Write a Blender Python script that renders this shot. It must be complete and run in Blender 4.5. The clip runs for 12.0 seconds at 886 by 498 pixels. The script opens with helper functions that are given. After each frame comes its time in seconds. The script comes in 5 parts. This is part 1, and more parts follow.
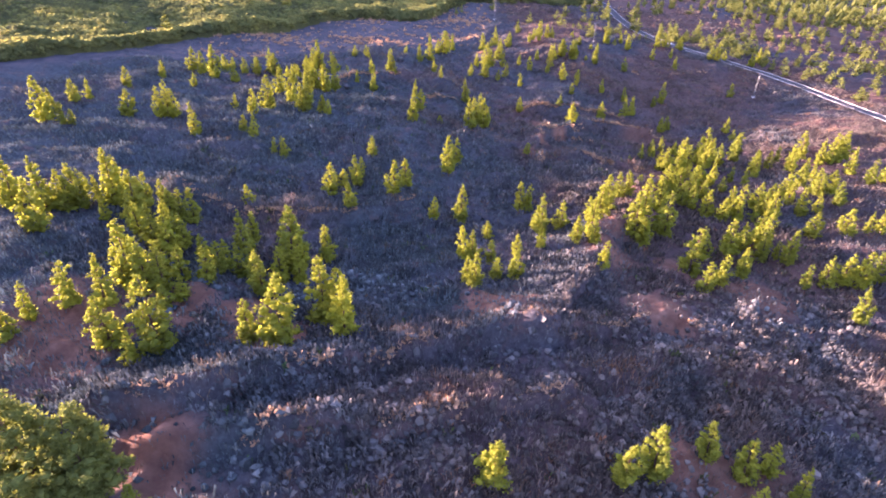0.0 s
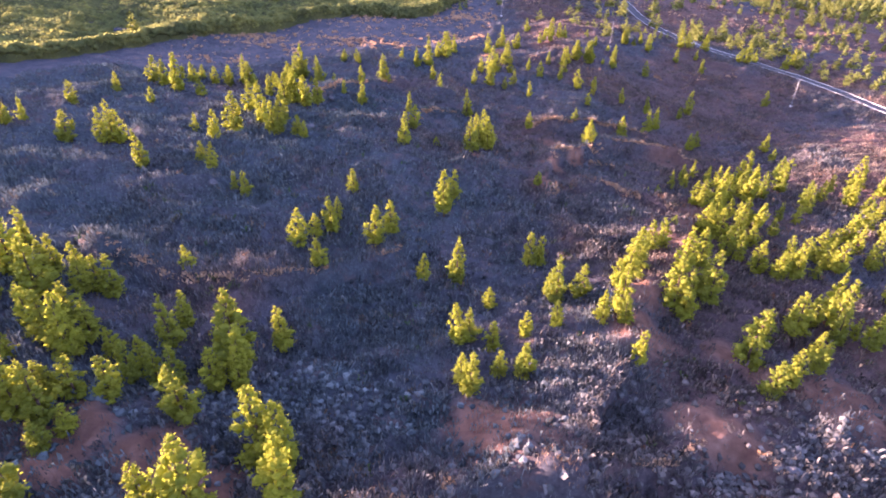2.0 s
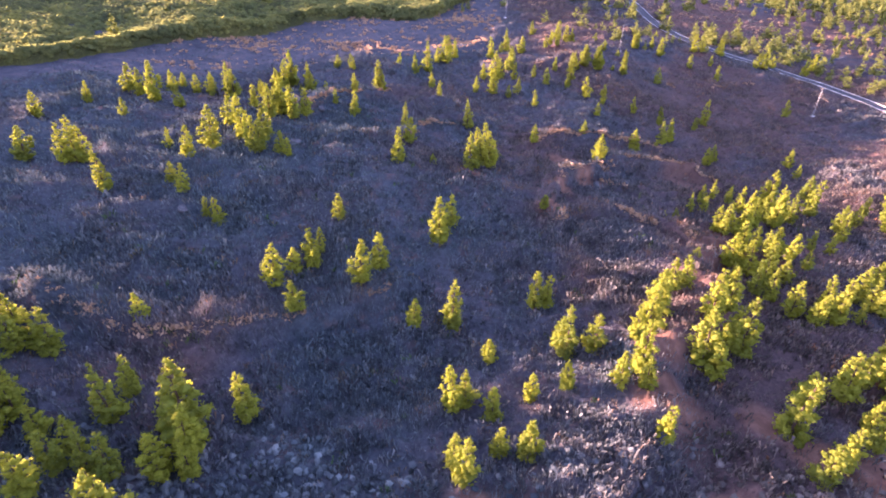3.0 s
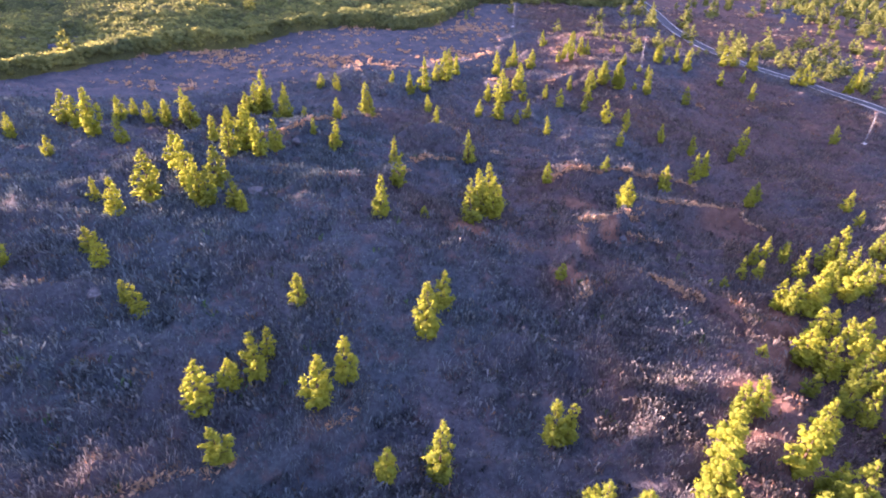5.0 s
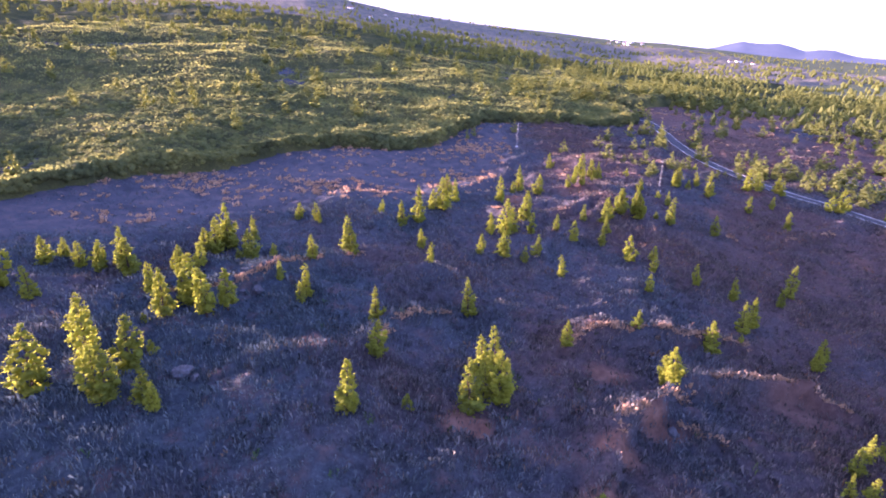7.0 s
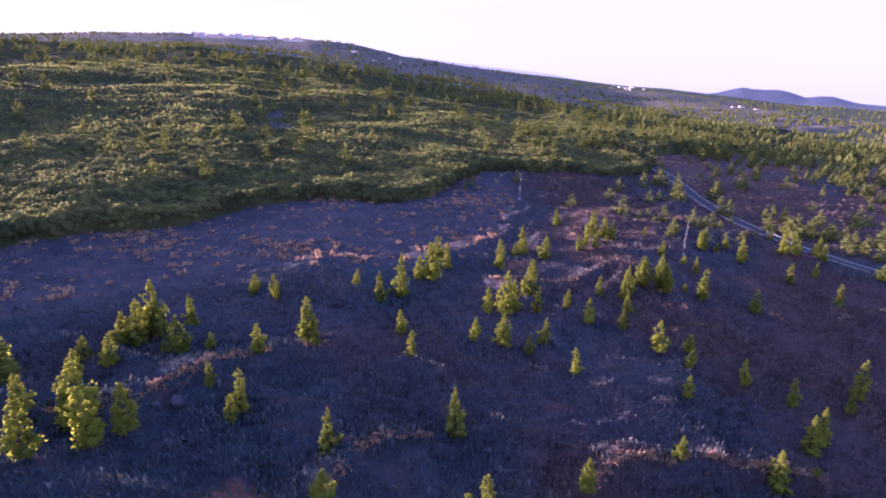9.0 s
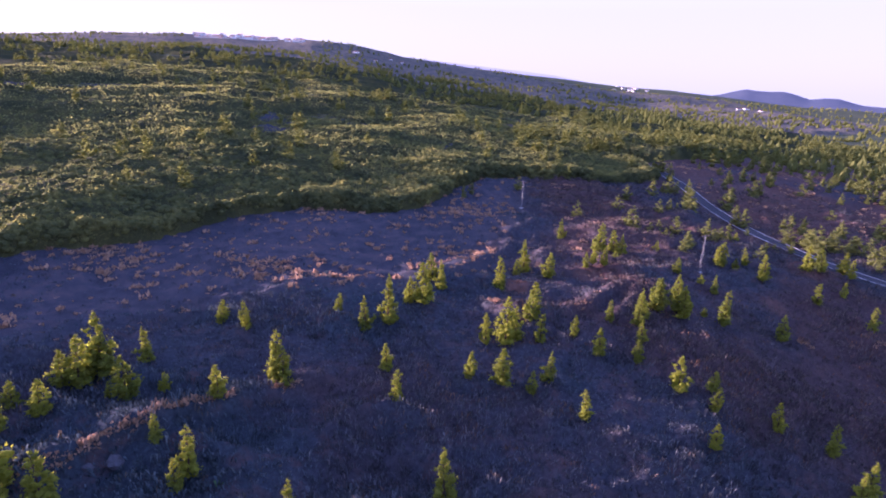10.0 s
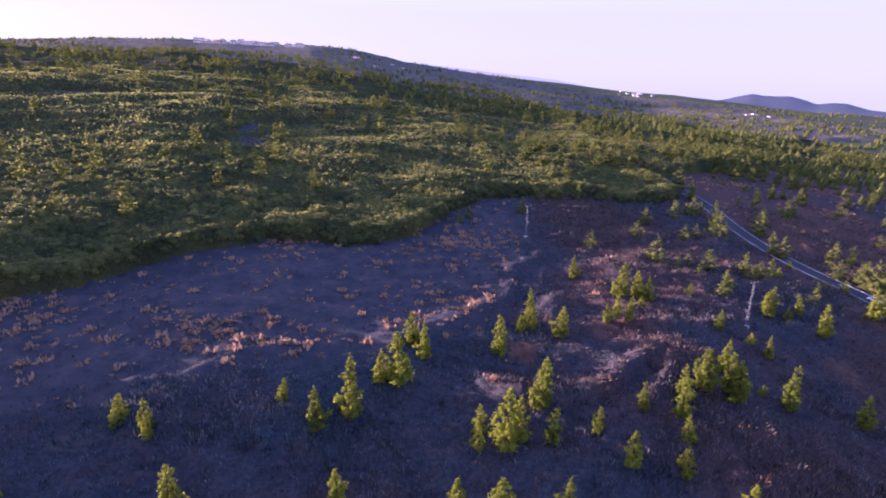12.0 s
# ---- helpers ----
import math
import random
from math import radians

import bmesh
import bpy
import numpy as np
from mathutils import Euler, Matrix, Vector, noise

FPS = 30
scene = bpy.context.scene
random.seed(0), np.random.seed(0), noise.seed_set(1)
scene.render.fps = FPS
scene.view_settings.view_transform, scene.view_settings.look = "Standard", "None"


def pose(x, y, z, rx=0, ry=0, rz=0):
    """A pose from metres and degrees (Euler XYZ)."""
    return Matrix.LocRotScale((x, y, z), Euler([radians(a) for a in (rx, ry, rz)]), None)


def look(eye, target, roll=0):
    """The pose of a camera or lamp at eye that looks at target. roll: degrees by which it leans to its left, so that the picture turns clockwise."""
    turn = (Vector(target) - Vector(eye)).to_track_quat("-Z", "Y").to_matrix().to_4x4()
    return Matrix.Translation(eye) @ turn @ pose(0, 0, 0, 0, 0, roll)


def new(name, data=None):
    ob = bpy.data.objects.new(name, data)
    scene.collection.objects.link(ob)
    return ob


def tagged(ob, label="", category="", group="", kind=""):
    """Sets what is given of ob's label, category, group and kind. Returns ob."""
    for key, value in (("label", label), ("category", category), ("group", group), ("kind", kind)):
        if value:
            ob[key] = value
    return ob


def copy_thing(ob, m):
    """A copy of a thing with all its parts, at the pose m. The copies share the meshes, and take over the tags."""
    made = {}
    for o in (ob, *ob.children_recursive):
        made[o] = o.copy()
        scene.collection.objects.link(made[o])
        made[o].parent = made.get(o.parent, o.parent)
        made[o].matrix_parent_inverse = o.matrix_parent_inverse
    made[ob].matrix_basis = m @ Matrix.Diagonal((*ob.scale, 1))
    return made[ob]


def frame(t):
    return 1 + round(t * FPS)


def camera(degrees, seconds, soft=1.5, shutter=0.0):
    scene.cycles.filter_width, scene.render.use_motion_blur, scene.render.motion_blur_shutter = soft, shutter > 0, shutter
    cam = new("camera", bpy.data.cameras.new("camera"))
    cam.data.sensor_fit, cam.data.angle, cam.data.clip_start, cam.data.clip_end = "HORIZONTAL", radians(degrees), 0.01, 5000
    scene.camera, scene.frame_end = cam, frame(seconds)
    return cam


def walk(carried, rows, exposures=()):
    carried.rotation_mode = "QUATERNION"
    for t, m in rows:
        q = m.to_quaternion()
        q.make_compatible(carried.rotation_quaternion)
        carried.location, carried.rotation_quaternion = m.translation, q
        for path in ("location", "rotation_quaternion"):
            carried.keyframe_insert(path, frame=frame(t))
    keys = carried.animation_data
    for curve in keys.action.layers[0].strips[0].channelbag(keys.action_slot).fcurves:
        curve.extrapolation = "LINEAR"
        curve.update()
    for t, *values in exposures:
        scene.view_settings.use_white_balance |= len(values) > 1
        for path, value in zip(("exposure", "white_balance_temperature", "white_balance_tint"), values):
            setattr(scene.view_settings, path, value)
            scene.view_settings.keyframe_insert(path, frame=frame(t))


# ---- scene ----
cam = camera(77.2, 12.0, soft=1.9)
PATH = [
    (0, (-0.756, -0.72, 89.943), (-0.73, 1.013, 88.944), 1.5),
    (0.5, (0.109, 8.095, 89.75), (0.13, 9.823, 88.743), 1.5),
    (1, (1.085, 17.019, 89.815), (1.1, 18.741, 88.799), 1.5),
    (1.5, (1.928, 26.009, 90.139), (1.937, 27.727, 89.115), 1.4),
    (2, (2.668, 34.415, 90.339), (2.672, 36.13, 89.31), 1.4),
    (2.5, (3.554, 43.325, 90.181), (3.551, 45.039, 89.149), 1.4),
    (3, (4.328, 52.453, 89.975), (4.321, 54.165, 88.941), 1.5),
    (3.2, (4.641, 56.159, 89.955), (4.632, 57.868, 88.917), 1.5),
    (4.8, (6.524, 85.354, 89.588), (6.498, 87.062, 88.548), 1.5),
    (5, (6.704, 88.847, 89.524), (6.678, 90.558, 88.489), 1.5),
    (5.5, (7.01, 98.056, 89.191), (6.978, 99.81, 88.23), 1.6),
    (6, (7.382, 107.413, 89.186), (7.343, 109.208, 88.305), 1.6),
    (6.5, (7.702, 116.941, 89.051), (7.656, 118.775, 88.254), 1.6),
    (7, (8.119, 126.354, 88.704), (8.068, 128.224, 87.995), 1.6),
    (7.5, (8.909, 135.512, 88.307), (8.851, 137.413, 87.687), 1.6),
    (7.7, (9.251, 139.138, 88.315), (9.19, 141.049, 87.727), 1.7),
    (9.3, (11.665, 167.064, 88.461), (11.598, 168.978, 87.885), 2.1),
    (9.5, (11.974, 170.639, 88.49), (11.905, 172.553, 87.914), 2.1),
    (10, (12.764, 179.842, 88.804), (12.691, 181.757, 88.231), 2.2),
    (10.5, (13.518, 189.362, 89.362), (13.441, 191.278, 88.793), 2.1),
    (11, (14.156, 198.965, 90.036), (14.076, 200.882, 89.47), 2.2),
    (11.5, (14.782, 208.828, 90.524), (14.7, 210.746, 89.962), 2.1),
    (12, (15.454, 218.63, 90.673), (15.369, 220.548, 90.115), 2.1),
]
walk(cam, [(t, look(eye, target, roll)) for t, eye, target, roll in PATH],
     exposures=[(0.0, 3.53, 6150, 57), (3.0, 3.61, 6250, 60), (5.0, 3.60, 6150, 60), (6.5, 3.55, 5800, 63), (7.5, 2.76, 5500, 72), (9.5, 2.24, 5300, 70), (12.0, 2.05, 5400, 66)])

# ---- sky and sun: low sun to the left of the way ahead ----
SUN_AZ, SUN_EL = -72.0, 7.8
world = bpy.data.worlds.new("world")
scene.world = world
world.use_nodes = True
sky = world.node_tree.nodes.new("ShaderNodeTexSky")
sky.sky_type = 'NISHITA'
sky.sun_disc = False
sky.sun_elevation, sky.sun_rotation = radians(SUN_EL), radians(SUN_AZ)
sky.air_density, sky.dust_density, sky.ozone_density = 1.0, 1.1, 1.6
ground_light = world.node_tree.nodes["Background"]
ground_light.inputs["Strength"].default_value = 0.15
# a bright, even haze lies over the horizon
ways = world.node_tree.nodes.new("ShaderNodeTexCoord")
split = world.node_tree.nodes.new("ShaderNodeSeparateXYZ")
rise = world.node_tree.nodes.new("ShaderNodeMapRange")
rise.inputs["From Min"].default_value, rise.inputs["From Max"].default_value = 0.12, 0.45
rise.inputs["To Min"].default_value, rise.inputs["To Max"].default_value = 0.93, 0.0
haze = world.node_tree.nodes.new("ShaderNodeMix")
haze.data_type = 'RGBA'
haze.inputs[7].default_value = (1.22, 1.33, 1.22, 1)
world.node_tree.links.new(ways.outputs["Generated"], split.inputs[0])
world.node_tree.links.new(split.outputs["Z"], rise.inputs["Value"])
world.node_tree.links.new(rise.outputs[0], haze.inputs[0])
world.node_tree.links.new(sky.outputs[0], haze.inputs[6])
world.node_tree.links.new(haze.outputs[2], ground_light.inputs["Color"])
to_sun = Vector((math.sin(radians(SUN_AZ)) * math.cos(radians(SUN_EL)), math.cos(radians(SUN_AZ)) * math.cos(radians(SUN_EL)), math.sin(radians(SUN_EL))))
sun_lamp = bpy.data.lights.new("sun", 'SUN')
sun_lamp.energy, sun_lamp.angle, sun_lamp.color = 4.9, radians(0.6), (1.0, 0.80, 0.55)
sun = new("sun", sun_lamp)
sun.matrix_world = look(Vector((0, 0, 300)) + to_sun * 100, (0, 0, 300))

# ---- the lie of the land ----
# gentle rises and hollows of the lower and the upper slope: place and height
LOW_KNOLLS = [
    (-44, 30, 0.8), (-6, 30, 2.5), (32, 30, 0.6), (70, 30, -1.1), (-44, 68, -0.3), (-6, 68, 2.6), (70, 68, -1.4), (-82, 106, 1.7),
    (-44, 106, 0.6), (-6, 106, -4.1), (32, 106, -0.6), (70, 106, 0.6), (-82, 144, -0.4), (-44, 144, -1.4), (-6, 144, -4.8),
    (32, 144, -1.5), (70, 144, -1.3), (108, 144, -1.2), (-82, 182, -1.3), (-44, 182, -0.7), (-6, 182, 1.7), (32, 182, -2.3),
    (70, 182, -1.4), (108, 182, -1.2)]
HIGH_KNOLLS = [
    (-82, 220, 1.4), (-44, 220, 1.9), (-6, 220, 0.8), (32, 220, -3.3), (108, 220, -4.7), (-82, 258, -0.3), (-44, 258, -4.3),
    (-6, 258, -3.5), (32, 258, -2), (70, 258, -2.2), (108, 258, -8.4), (-82, 296, -0.8), (-44, 296, 1.5), (32, 296, -2.1), (70, 296, 2.2),
    (108, 296, -2.4), (146, 296, -5.9), (184, 296, -3.8), (-82, 334, -2.9), (-44, 334, 1.9), (32, 334, -2), (70, 334, 2.8),
    (108, 334, -1.9), (146, 334, -1.5), (184, 334, -1.1), (-82, 372, -1.9), (-44, 372, 0.8), (-6, 372, -1.1), (32, 372, -0.9),
    (70, 372, 1.6), (108, 372, -0.7), (146, 372, 0.9), (-6, 410, -0.7), (32, 410, 0.8), (108, 410, 2.6)]
# old terrace banks: height, half width, and the line they follow
BANKS = [
    (3.5, 1.5, [(37, 203), (41, 215), (47, 222), (58, 230), (72, 237), (91, 242), (100, 236)]),
    (2.2, 1.8, [(-30, 217), (-22, 223), (-13, 228), (-5, 247), (7, 255)]),
    (1.3, 1.8, [(113, 333), (125, 333), (138, 337), (157, 346), (173, 354)]),
    (2.6, 1.6, [(35, 245), (44, 253), (57, 255), (71, 258), (87, 260)]),
    (2.0, 1.6, [(21, 330), (28, 326), (33, 323), (40, 325), (49, 332), (63, 348)]),
    (1.8, 2.8, [(4, 345), (12, 357), (22, 369), (29, 382), (32, 401), (43, 417)]),
    (1.2, 1.6, [(95, 365), (111, 371), (126, 375), (138, 376)]),
    (3.6, 2.3, [(-46, 57), (-35, 60), (-27, 67), (-13, 70), (0, 79), (14, 85), (20, 83)]),
    (2.9, 2.0, [(-42, 50), (-30, 52), (-18, 56), (-8, 56), (5, 61), (20, 66)]),
    (2.1, 2.2, [(17, 83), (25, 86), (38, 90), (49, 95), (55, 90)]),
    (2.1, 2.2, [(29, 75), (39, 75), (55, 79), (66, 74), (80, 71)]),
    (1.4, 1.6, [(59, 231), (78, 237), (95, 243)]),
    (1.5, 1.3, [(35, 186), (39, 192), (45, 196), (52, 196), (60, 192), (67, 189), (70, 182)]),
    (1.3, 1.3, [(55, 222), (58, 220), (61, 217), (63, 214), (64, 210)]),
    (2.6, 1.8, [(-60, 243), (-52, 248), (-48, 254), (-42, 262), (-34, 272), (-20, 282)]),
    (2.6, 2.0, [(-70, 134), (-45, 127), (-32, 136), (-19, 143), (-8, 151)]),
    (4.4, 7.0, [(35, 110), (43, 127), (54, 140), (65, 158)]),
]
ROAD = [(112, 628), (128, 604), (140, 575), (146, 545), (148, 520), (148, 494), (150, 470), (154, 447), (158, 427), (163, 408), (173, 394), (182.5, 384), (192, 370), (203, 356),
        (214, 333), (221, 303), (225, 273), (228, 235), (236, 190), (246, 140), (256, 80), (262, 20), (266, -80)]
# the rim of the tall scrub beyond the burnt ground
EDGE = [(-420, 120), (-260, 180), (-190, 225), (-158, 262), (-135, 300), (-113, 338), (-97, 358), (-84, 376), (-75, 392), (-57, 411), (-41, 414),
        (-31, 411), (-14, 420), (-5, 439), (5, 464), (21, 489), (41, 503), (66, 511), (84, 512), (114, 521), (134, 534), (141, 560)]
EYE_X, EYE_Y = 15.0, 220.0


def lattice(ix, iy, seed):
    """A fixed random number in 0..1 for each whole-numbered place."""
    n = (ix.astype(np.int64) * 374761393 + iy.astype(np.int64) * 668265263 + seed * 1442695041) & 0xFFFFFFFF
    n = ((n ^ (n >> 13)) * 1274126177) & 0xFFFFFFFF
    n = ((n ^ (n >> 16)) * 2246822519) & 0xFFFFFFFF
    return ((n ^ (n >> 15)) & 0xFFFFFF) / 16777216.0


def ripple(x, y, size, seed):
    """Smooth noise in -1..1 with lumps of about that size."""
    u, v = x / size, y / size
    iu, iv = np.floor(u), np.floor(v)
    fu, fv = u - iu, v - iv
    fu, fv = fu * fu * (3 - 2 * fu), fv * fv * (3 - 2 * fv)
    a, b = lattice(iu, iv, seed), lattice(iu + 1, iv, seed)
    c, d = lattice(iu, iv + 1, seed), lattice(iu + 1, iv + 1, seed)
    return 2 * ((a * (1 - fu) + b * fu) * (1 - fv) + (c * (1 - fu) + d * fu) * fv) - 1


def nearest_on(x, y, line):
    """The nearest place on a bent line, how far it is, and on which side (1: to the left of the line's way)."""
    best = np.full(np.shape(x), 1e9)
    nx, ny, side = np.zeros(np.shape(x)), np.zeros(np.shape(x)), np.zeros(np.shape(x))
    for (ax, ay), (bx, by) in zip(line, line[1:]):
        dx, dy = bx - ax, by - ay
        s = np.clip(((x - ax) * dx + (y - ay) * dy) / (dx * dx + dy * dy), 0, 1)
        qx, qy = ax + s * dx, ay + s * dy
        d = np.hypot(x - qx, y - qy)
        closer = d < best
        best, nx, ny = np.where(closer, d, best), np.where(closer, qx, nx), np.where(closer, qy, ny)
        side = np.where(closer, np.sign(dx * (y - ay) - dy * (x - ax)), side)
    return nx, ny, best, side


def line_distance(x, y, line):
    return nearest_on(x, y, line)[2]


def smooth(a, b, v):
    s = np.clip((v - a) / (b - a), 0, 1)
    return s * s * (3 - 2 * s)


def near_land(x, y):
    z = 19.14 - 6.37 * x / 100 + 3.21 * y / 100 + 7.28 * np.maximum(y - 450, 0) / 100
    for kx, ky, h in LOW_KNOLLS + HIGH_KNOLLS:
        z = z + h * np.exp(-((x - kx) ** 2 + (y - ky) ** 2) / (2 * 32.0 ** 2))
    return z


SKY_AZ = [-180, -60, -40, -34, -28, -22, -16, -11, -7, 1, 9, 14, 19, 24, 30, 40, 60, 180]
SKY_EL = [1.0, 2.2, 2.3, 2.8, 3.3, 3.35, 3.35, 2.75, 2.05, 1.35, 0.8, 0.3, 0.1, -0.35, -0.9, -1.4, -1.8, 1.0]


def far_land(x, y):
    """The long slope beyond, which climbs to the skyline 3.6 km away."""
    dx, dy = x - EYE_X, y - EYE_Y
    r, az = np.hypot(dx, dy), np.degrees(np.arctan2(dx, dy))
    top = 90 + 3600 * np.tan(np.radians(np.interp(az, SKY_AZ, SKY_EL)))
    foot = 47 - 0.06 * np.clip(x, -500, 500)
    z = foot + (top - foot) * np.clip((r - 380) / 3220, 0, 1)
    hills = 10 * ripple(x, y, 420, 5) + 6 * ripple(x, y, 170, 6) + 16 * ripple(x, y, 900, 7)
    return z + hills * smooth(500, 1500, r) * (1 - 0.7 * smooth(2600, 3500, r)) - np.maximum(r - 3700, 0) * 0.06


def broad_land(x, y):
    mix = smooth(330, 620, np.hypot(x - EYE_X, y - EYE_Y))
    return near_land(x, y) * (1 - mix) + far_land(x, y) * mix


def land(x, y):
    x, y = np.asarray(x, float), np.asarray(y, float)
    r = np.hypot(x - EYE_X, y - EYE_Y)
    z = broad_land(x, y)
    near = 1 - smooth(500, 900, r)
    rough = 0.8 * ripple(x, y, 26, 1) + 0.45 * ripple(x, y, 11, 2) + 0.28 * ripple(x, y, 4.7, 3) + 0.16 * ripple(x, y, 2.3, 4)
    for high, wide, line in BANKS:
        # a steep worn face below the rim, level ground behind it
        _, _, d, side = nearest_on(x + 1.2 * ripple(x, y, 7, 8), y + 1.2 * ripple(x, y, 7, 9), line)
        z = z + 1.2 * high * np.where(side < 0, np.exp(-(d / (0.7 * wide)) ** 2), np.exp(-(d / (3.2 * wide)) ** 2)) * near
    # the road lies in a level bed
    px, py, d, _ = nearest_on(x, y, ROAD)
    bed = 1 - smooth(4.5, 11.0, d)
    return (z + rough * near) * (1 - bed) + (broad_land(px, py) - 0.05) * bed


# ---- materials ----
def material(name, rough=0.9):
    m = bpy.data.materials.new(name)
    m.use_nodes = True
    b = m.node_tree.nodes["Principled BSDF"]
    b.inputs["Roughness"].default_value = rough
    b.inputs["Specular IOR Level"].default_value = 0.15 if rough < 0.85 else 0.03
    return m, m.node_tree, b


def node(tree, kind, **inputs):
    n = tree.nodes.new(kind)
    for k, v in inputs.items():
        n.inputs[k].default_value = v
    return n


def noise_tex(tree, scale, detail=4.0, rough=0.6, coord=None):
    n = node(tree, "ShaderNodeTexNoise", Scale=scale, Detail=detail, Roughness=rough)
    if coord is None:
        coord = tree.nodes.new("ShaderNodeNewGeometry").outputs["Position"]
    tree.links.new(coord, n.inputs["Vector"])
    return n.outputs["Fac"]


def ramp(tree, fac, stops):
    r = tree.nodes.new("ShaderNodeValToRGB")
    while len(r.color_ramp.elements) < len(stops):
        r.color_ramp.elements.new(0.5)
    for e, (p, c) in zip(r.color_ramp.elements, stops):
        e.position, e.color = p, (*c, 1)
    tree.links.new(fac, r.inputs["Fac"])
    return r.outputs["Color"]


def blend(tree, fac, a, b, how='MIX'):
    m = tree.nodes.new("ShaderNodeMix")
    m.data_type, m.blend_type = 'RGBA', how
    for slot, v in ((0, fac), (6, a), (7, b)):
        if isinstance(v, (int, float)):
            m.inputs[slot].default_value = v
        elif isinstance(v, tuple):
            m.inputs[slot].default_value = (*v, 1)
        else:
            tree.links.new(v, m.inputs[slot])
    return m.outputs[2]


def bump(tree, bsdf, fac, strength, distance):
    b = node(tree, "ShaderNodeBump", Strength=strength, Distance=distance)
    tree.links.new(fac, b.inputs["Height"])
    tree.links.new(b.outputs[0], bsdf.inputs["Normal"])


def slope_tint(t, stops):
    """Bluish grey on the upper hill turning to reddish brown down the right-hand slope, in patches."""
    geo = t.nodes.new("ShaderNodeNewGeometry")
    sep = t.nodes.new("ShaderNodeSeparateXYZ")
    t.links.new(geo.outputs["Position"], sep.inputs[0])
    lean = t.nodes.new("ShaderNodeMapRange")
    lean.inputs["From Min"].default_value, lean.inputs["From Max"].default_value = -45, 85
    lean.inputs["To Min"].default_value, lean.inputs["To Max"].default_value = -0.13, 0.13
    t.links.new(sep.outputs["X"], lean.inputs["Value"])
    foot = t.nodes.new("ShaderNodeMapRange")
    foot.inputs["From Min"].default_value, foot.inputs["From Max"].default_value = 70, 130
    foot.inputs["To Min"].default_value, foot.inputs["To Max"].default_value = 0.02, 0.0
    t.links.new(sep.outputs["Y"], foot.inputs["Value"])
    both = t.nodes.new("ShaderNodeMath")
    t.links.new(lean.outputs[0], both.inputs[0])
    t.links.new(foot.outputs[0], both.inputs[1])
    add = t.nodes.new("ShaderNodeMath")
    t.links.new(noise_tex(t, 0.022, 4), add.inputs[0])
    t.links.new(both.outputs[0], add.inputs[1])
    return ramp(t, add.outputs[0], stops)


def ground_material():
    m, t, b = material("burnt_ground", 0.95)
    soil = ramp(t, noise_tex(t, 0.35, 6), [(0.3, (0.10, 0.05, 0.037)), (0.5, (0.155, 0.08, 0.057)), (0.72, (0.23, 0.13, 0.095))])
    ash = ramp(t, noise_tex(t, 1.1, 6, 0.7), [(0.3, (0.036, 0.037, 0.04)), (0.55, (0.066, 0.067, 0.071)), (0.8, (0.115, 0.112, 0.113))])
    ash = blend(t, 1.0, ash, slope_tint(t, [(0.36, (0.78, 0.98, 1.05)), (0.5, (0.97, 0.96, 1.02)), (0.66, (1.35, 0.90, 0.80))]), 'MULTIPLY')
    # red earth looks through between the brush in small and in wide patches
    thin = ramp(t, noise_tex(t, 0.19, 5, 0.65), [(0.52, (0.0, 0.0, 0.0)), (0.72, (0.7, 0.7, 0.7))])
    wash = ramp(t, noise_tex(t, 0.9, 4, 0.6), [(0.3, (0.085, 0.05, 0.043)), (0.7, (0.165, 0.095, 0.078))])
    ash = blend(t, thin, ash, wash)
    patch = t.nodes.new("ShaderNodeAttribute")
    patch.attribute_name = "bare_soil"
    # the field's ash, with the blue of its shade mixed into the colour
    field_mask = t.nodes.new("ShaderNodeAttribute")
    field_mask.attribute_name = "field_shade"
    shaded_ash = ramp(t, noise_tex(t, 0.16, 7, 0.7), [(0.3, (0.04, 0.044, 0.052)), (0.5, (0.066, 0.066, 0.076)), (0.62, (0.10, 0.083, 0.085)), (0.78, (0.15, 0.105, 0.09))])
    near = blend(t, field_mask.outputs["Fac"], blend(t, patch.outputs["Fac"], ash, soil), shaded_ash)
    green = ramp(t, noise_tex(t, 0.02, 8, 0.7), [(0.3, (0.05, 0.066, 0.032)), (0.5, (0.078, 0.092, 0.048)), (0.66, (0.11, 0.108, 0.068)), (0.82, (0.155, 0.138, 0.095))])
    geo = t.nodes.new("ShaderNodeNewGeometry")
    sep = t.nodes.new("ShaderNodeSeparateXYZ")
    t.links.new(geo.outputs["Position"], sep.inputs[0])
    step = t.nodes.new("ShaderNodeMapRange")
    step.inputs["From Min"].default_value, step.inputs["From Max"].default_value = 640, 900
    t.links.new(sep.outputs["Y"], step.inputs["Value"])
    t.links.new(blend(t, step.outputs[0], near, green), b.inputs["Base Color"])
    bump(t, b, noise_tex(t, 2.2, 8, 0.75), 0.9, 0.5)
    return m


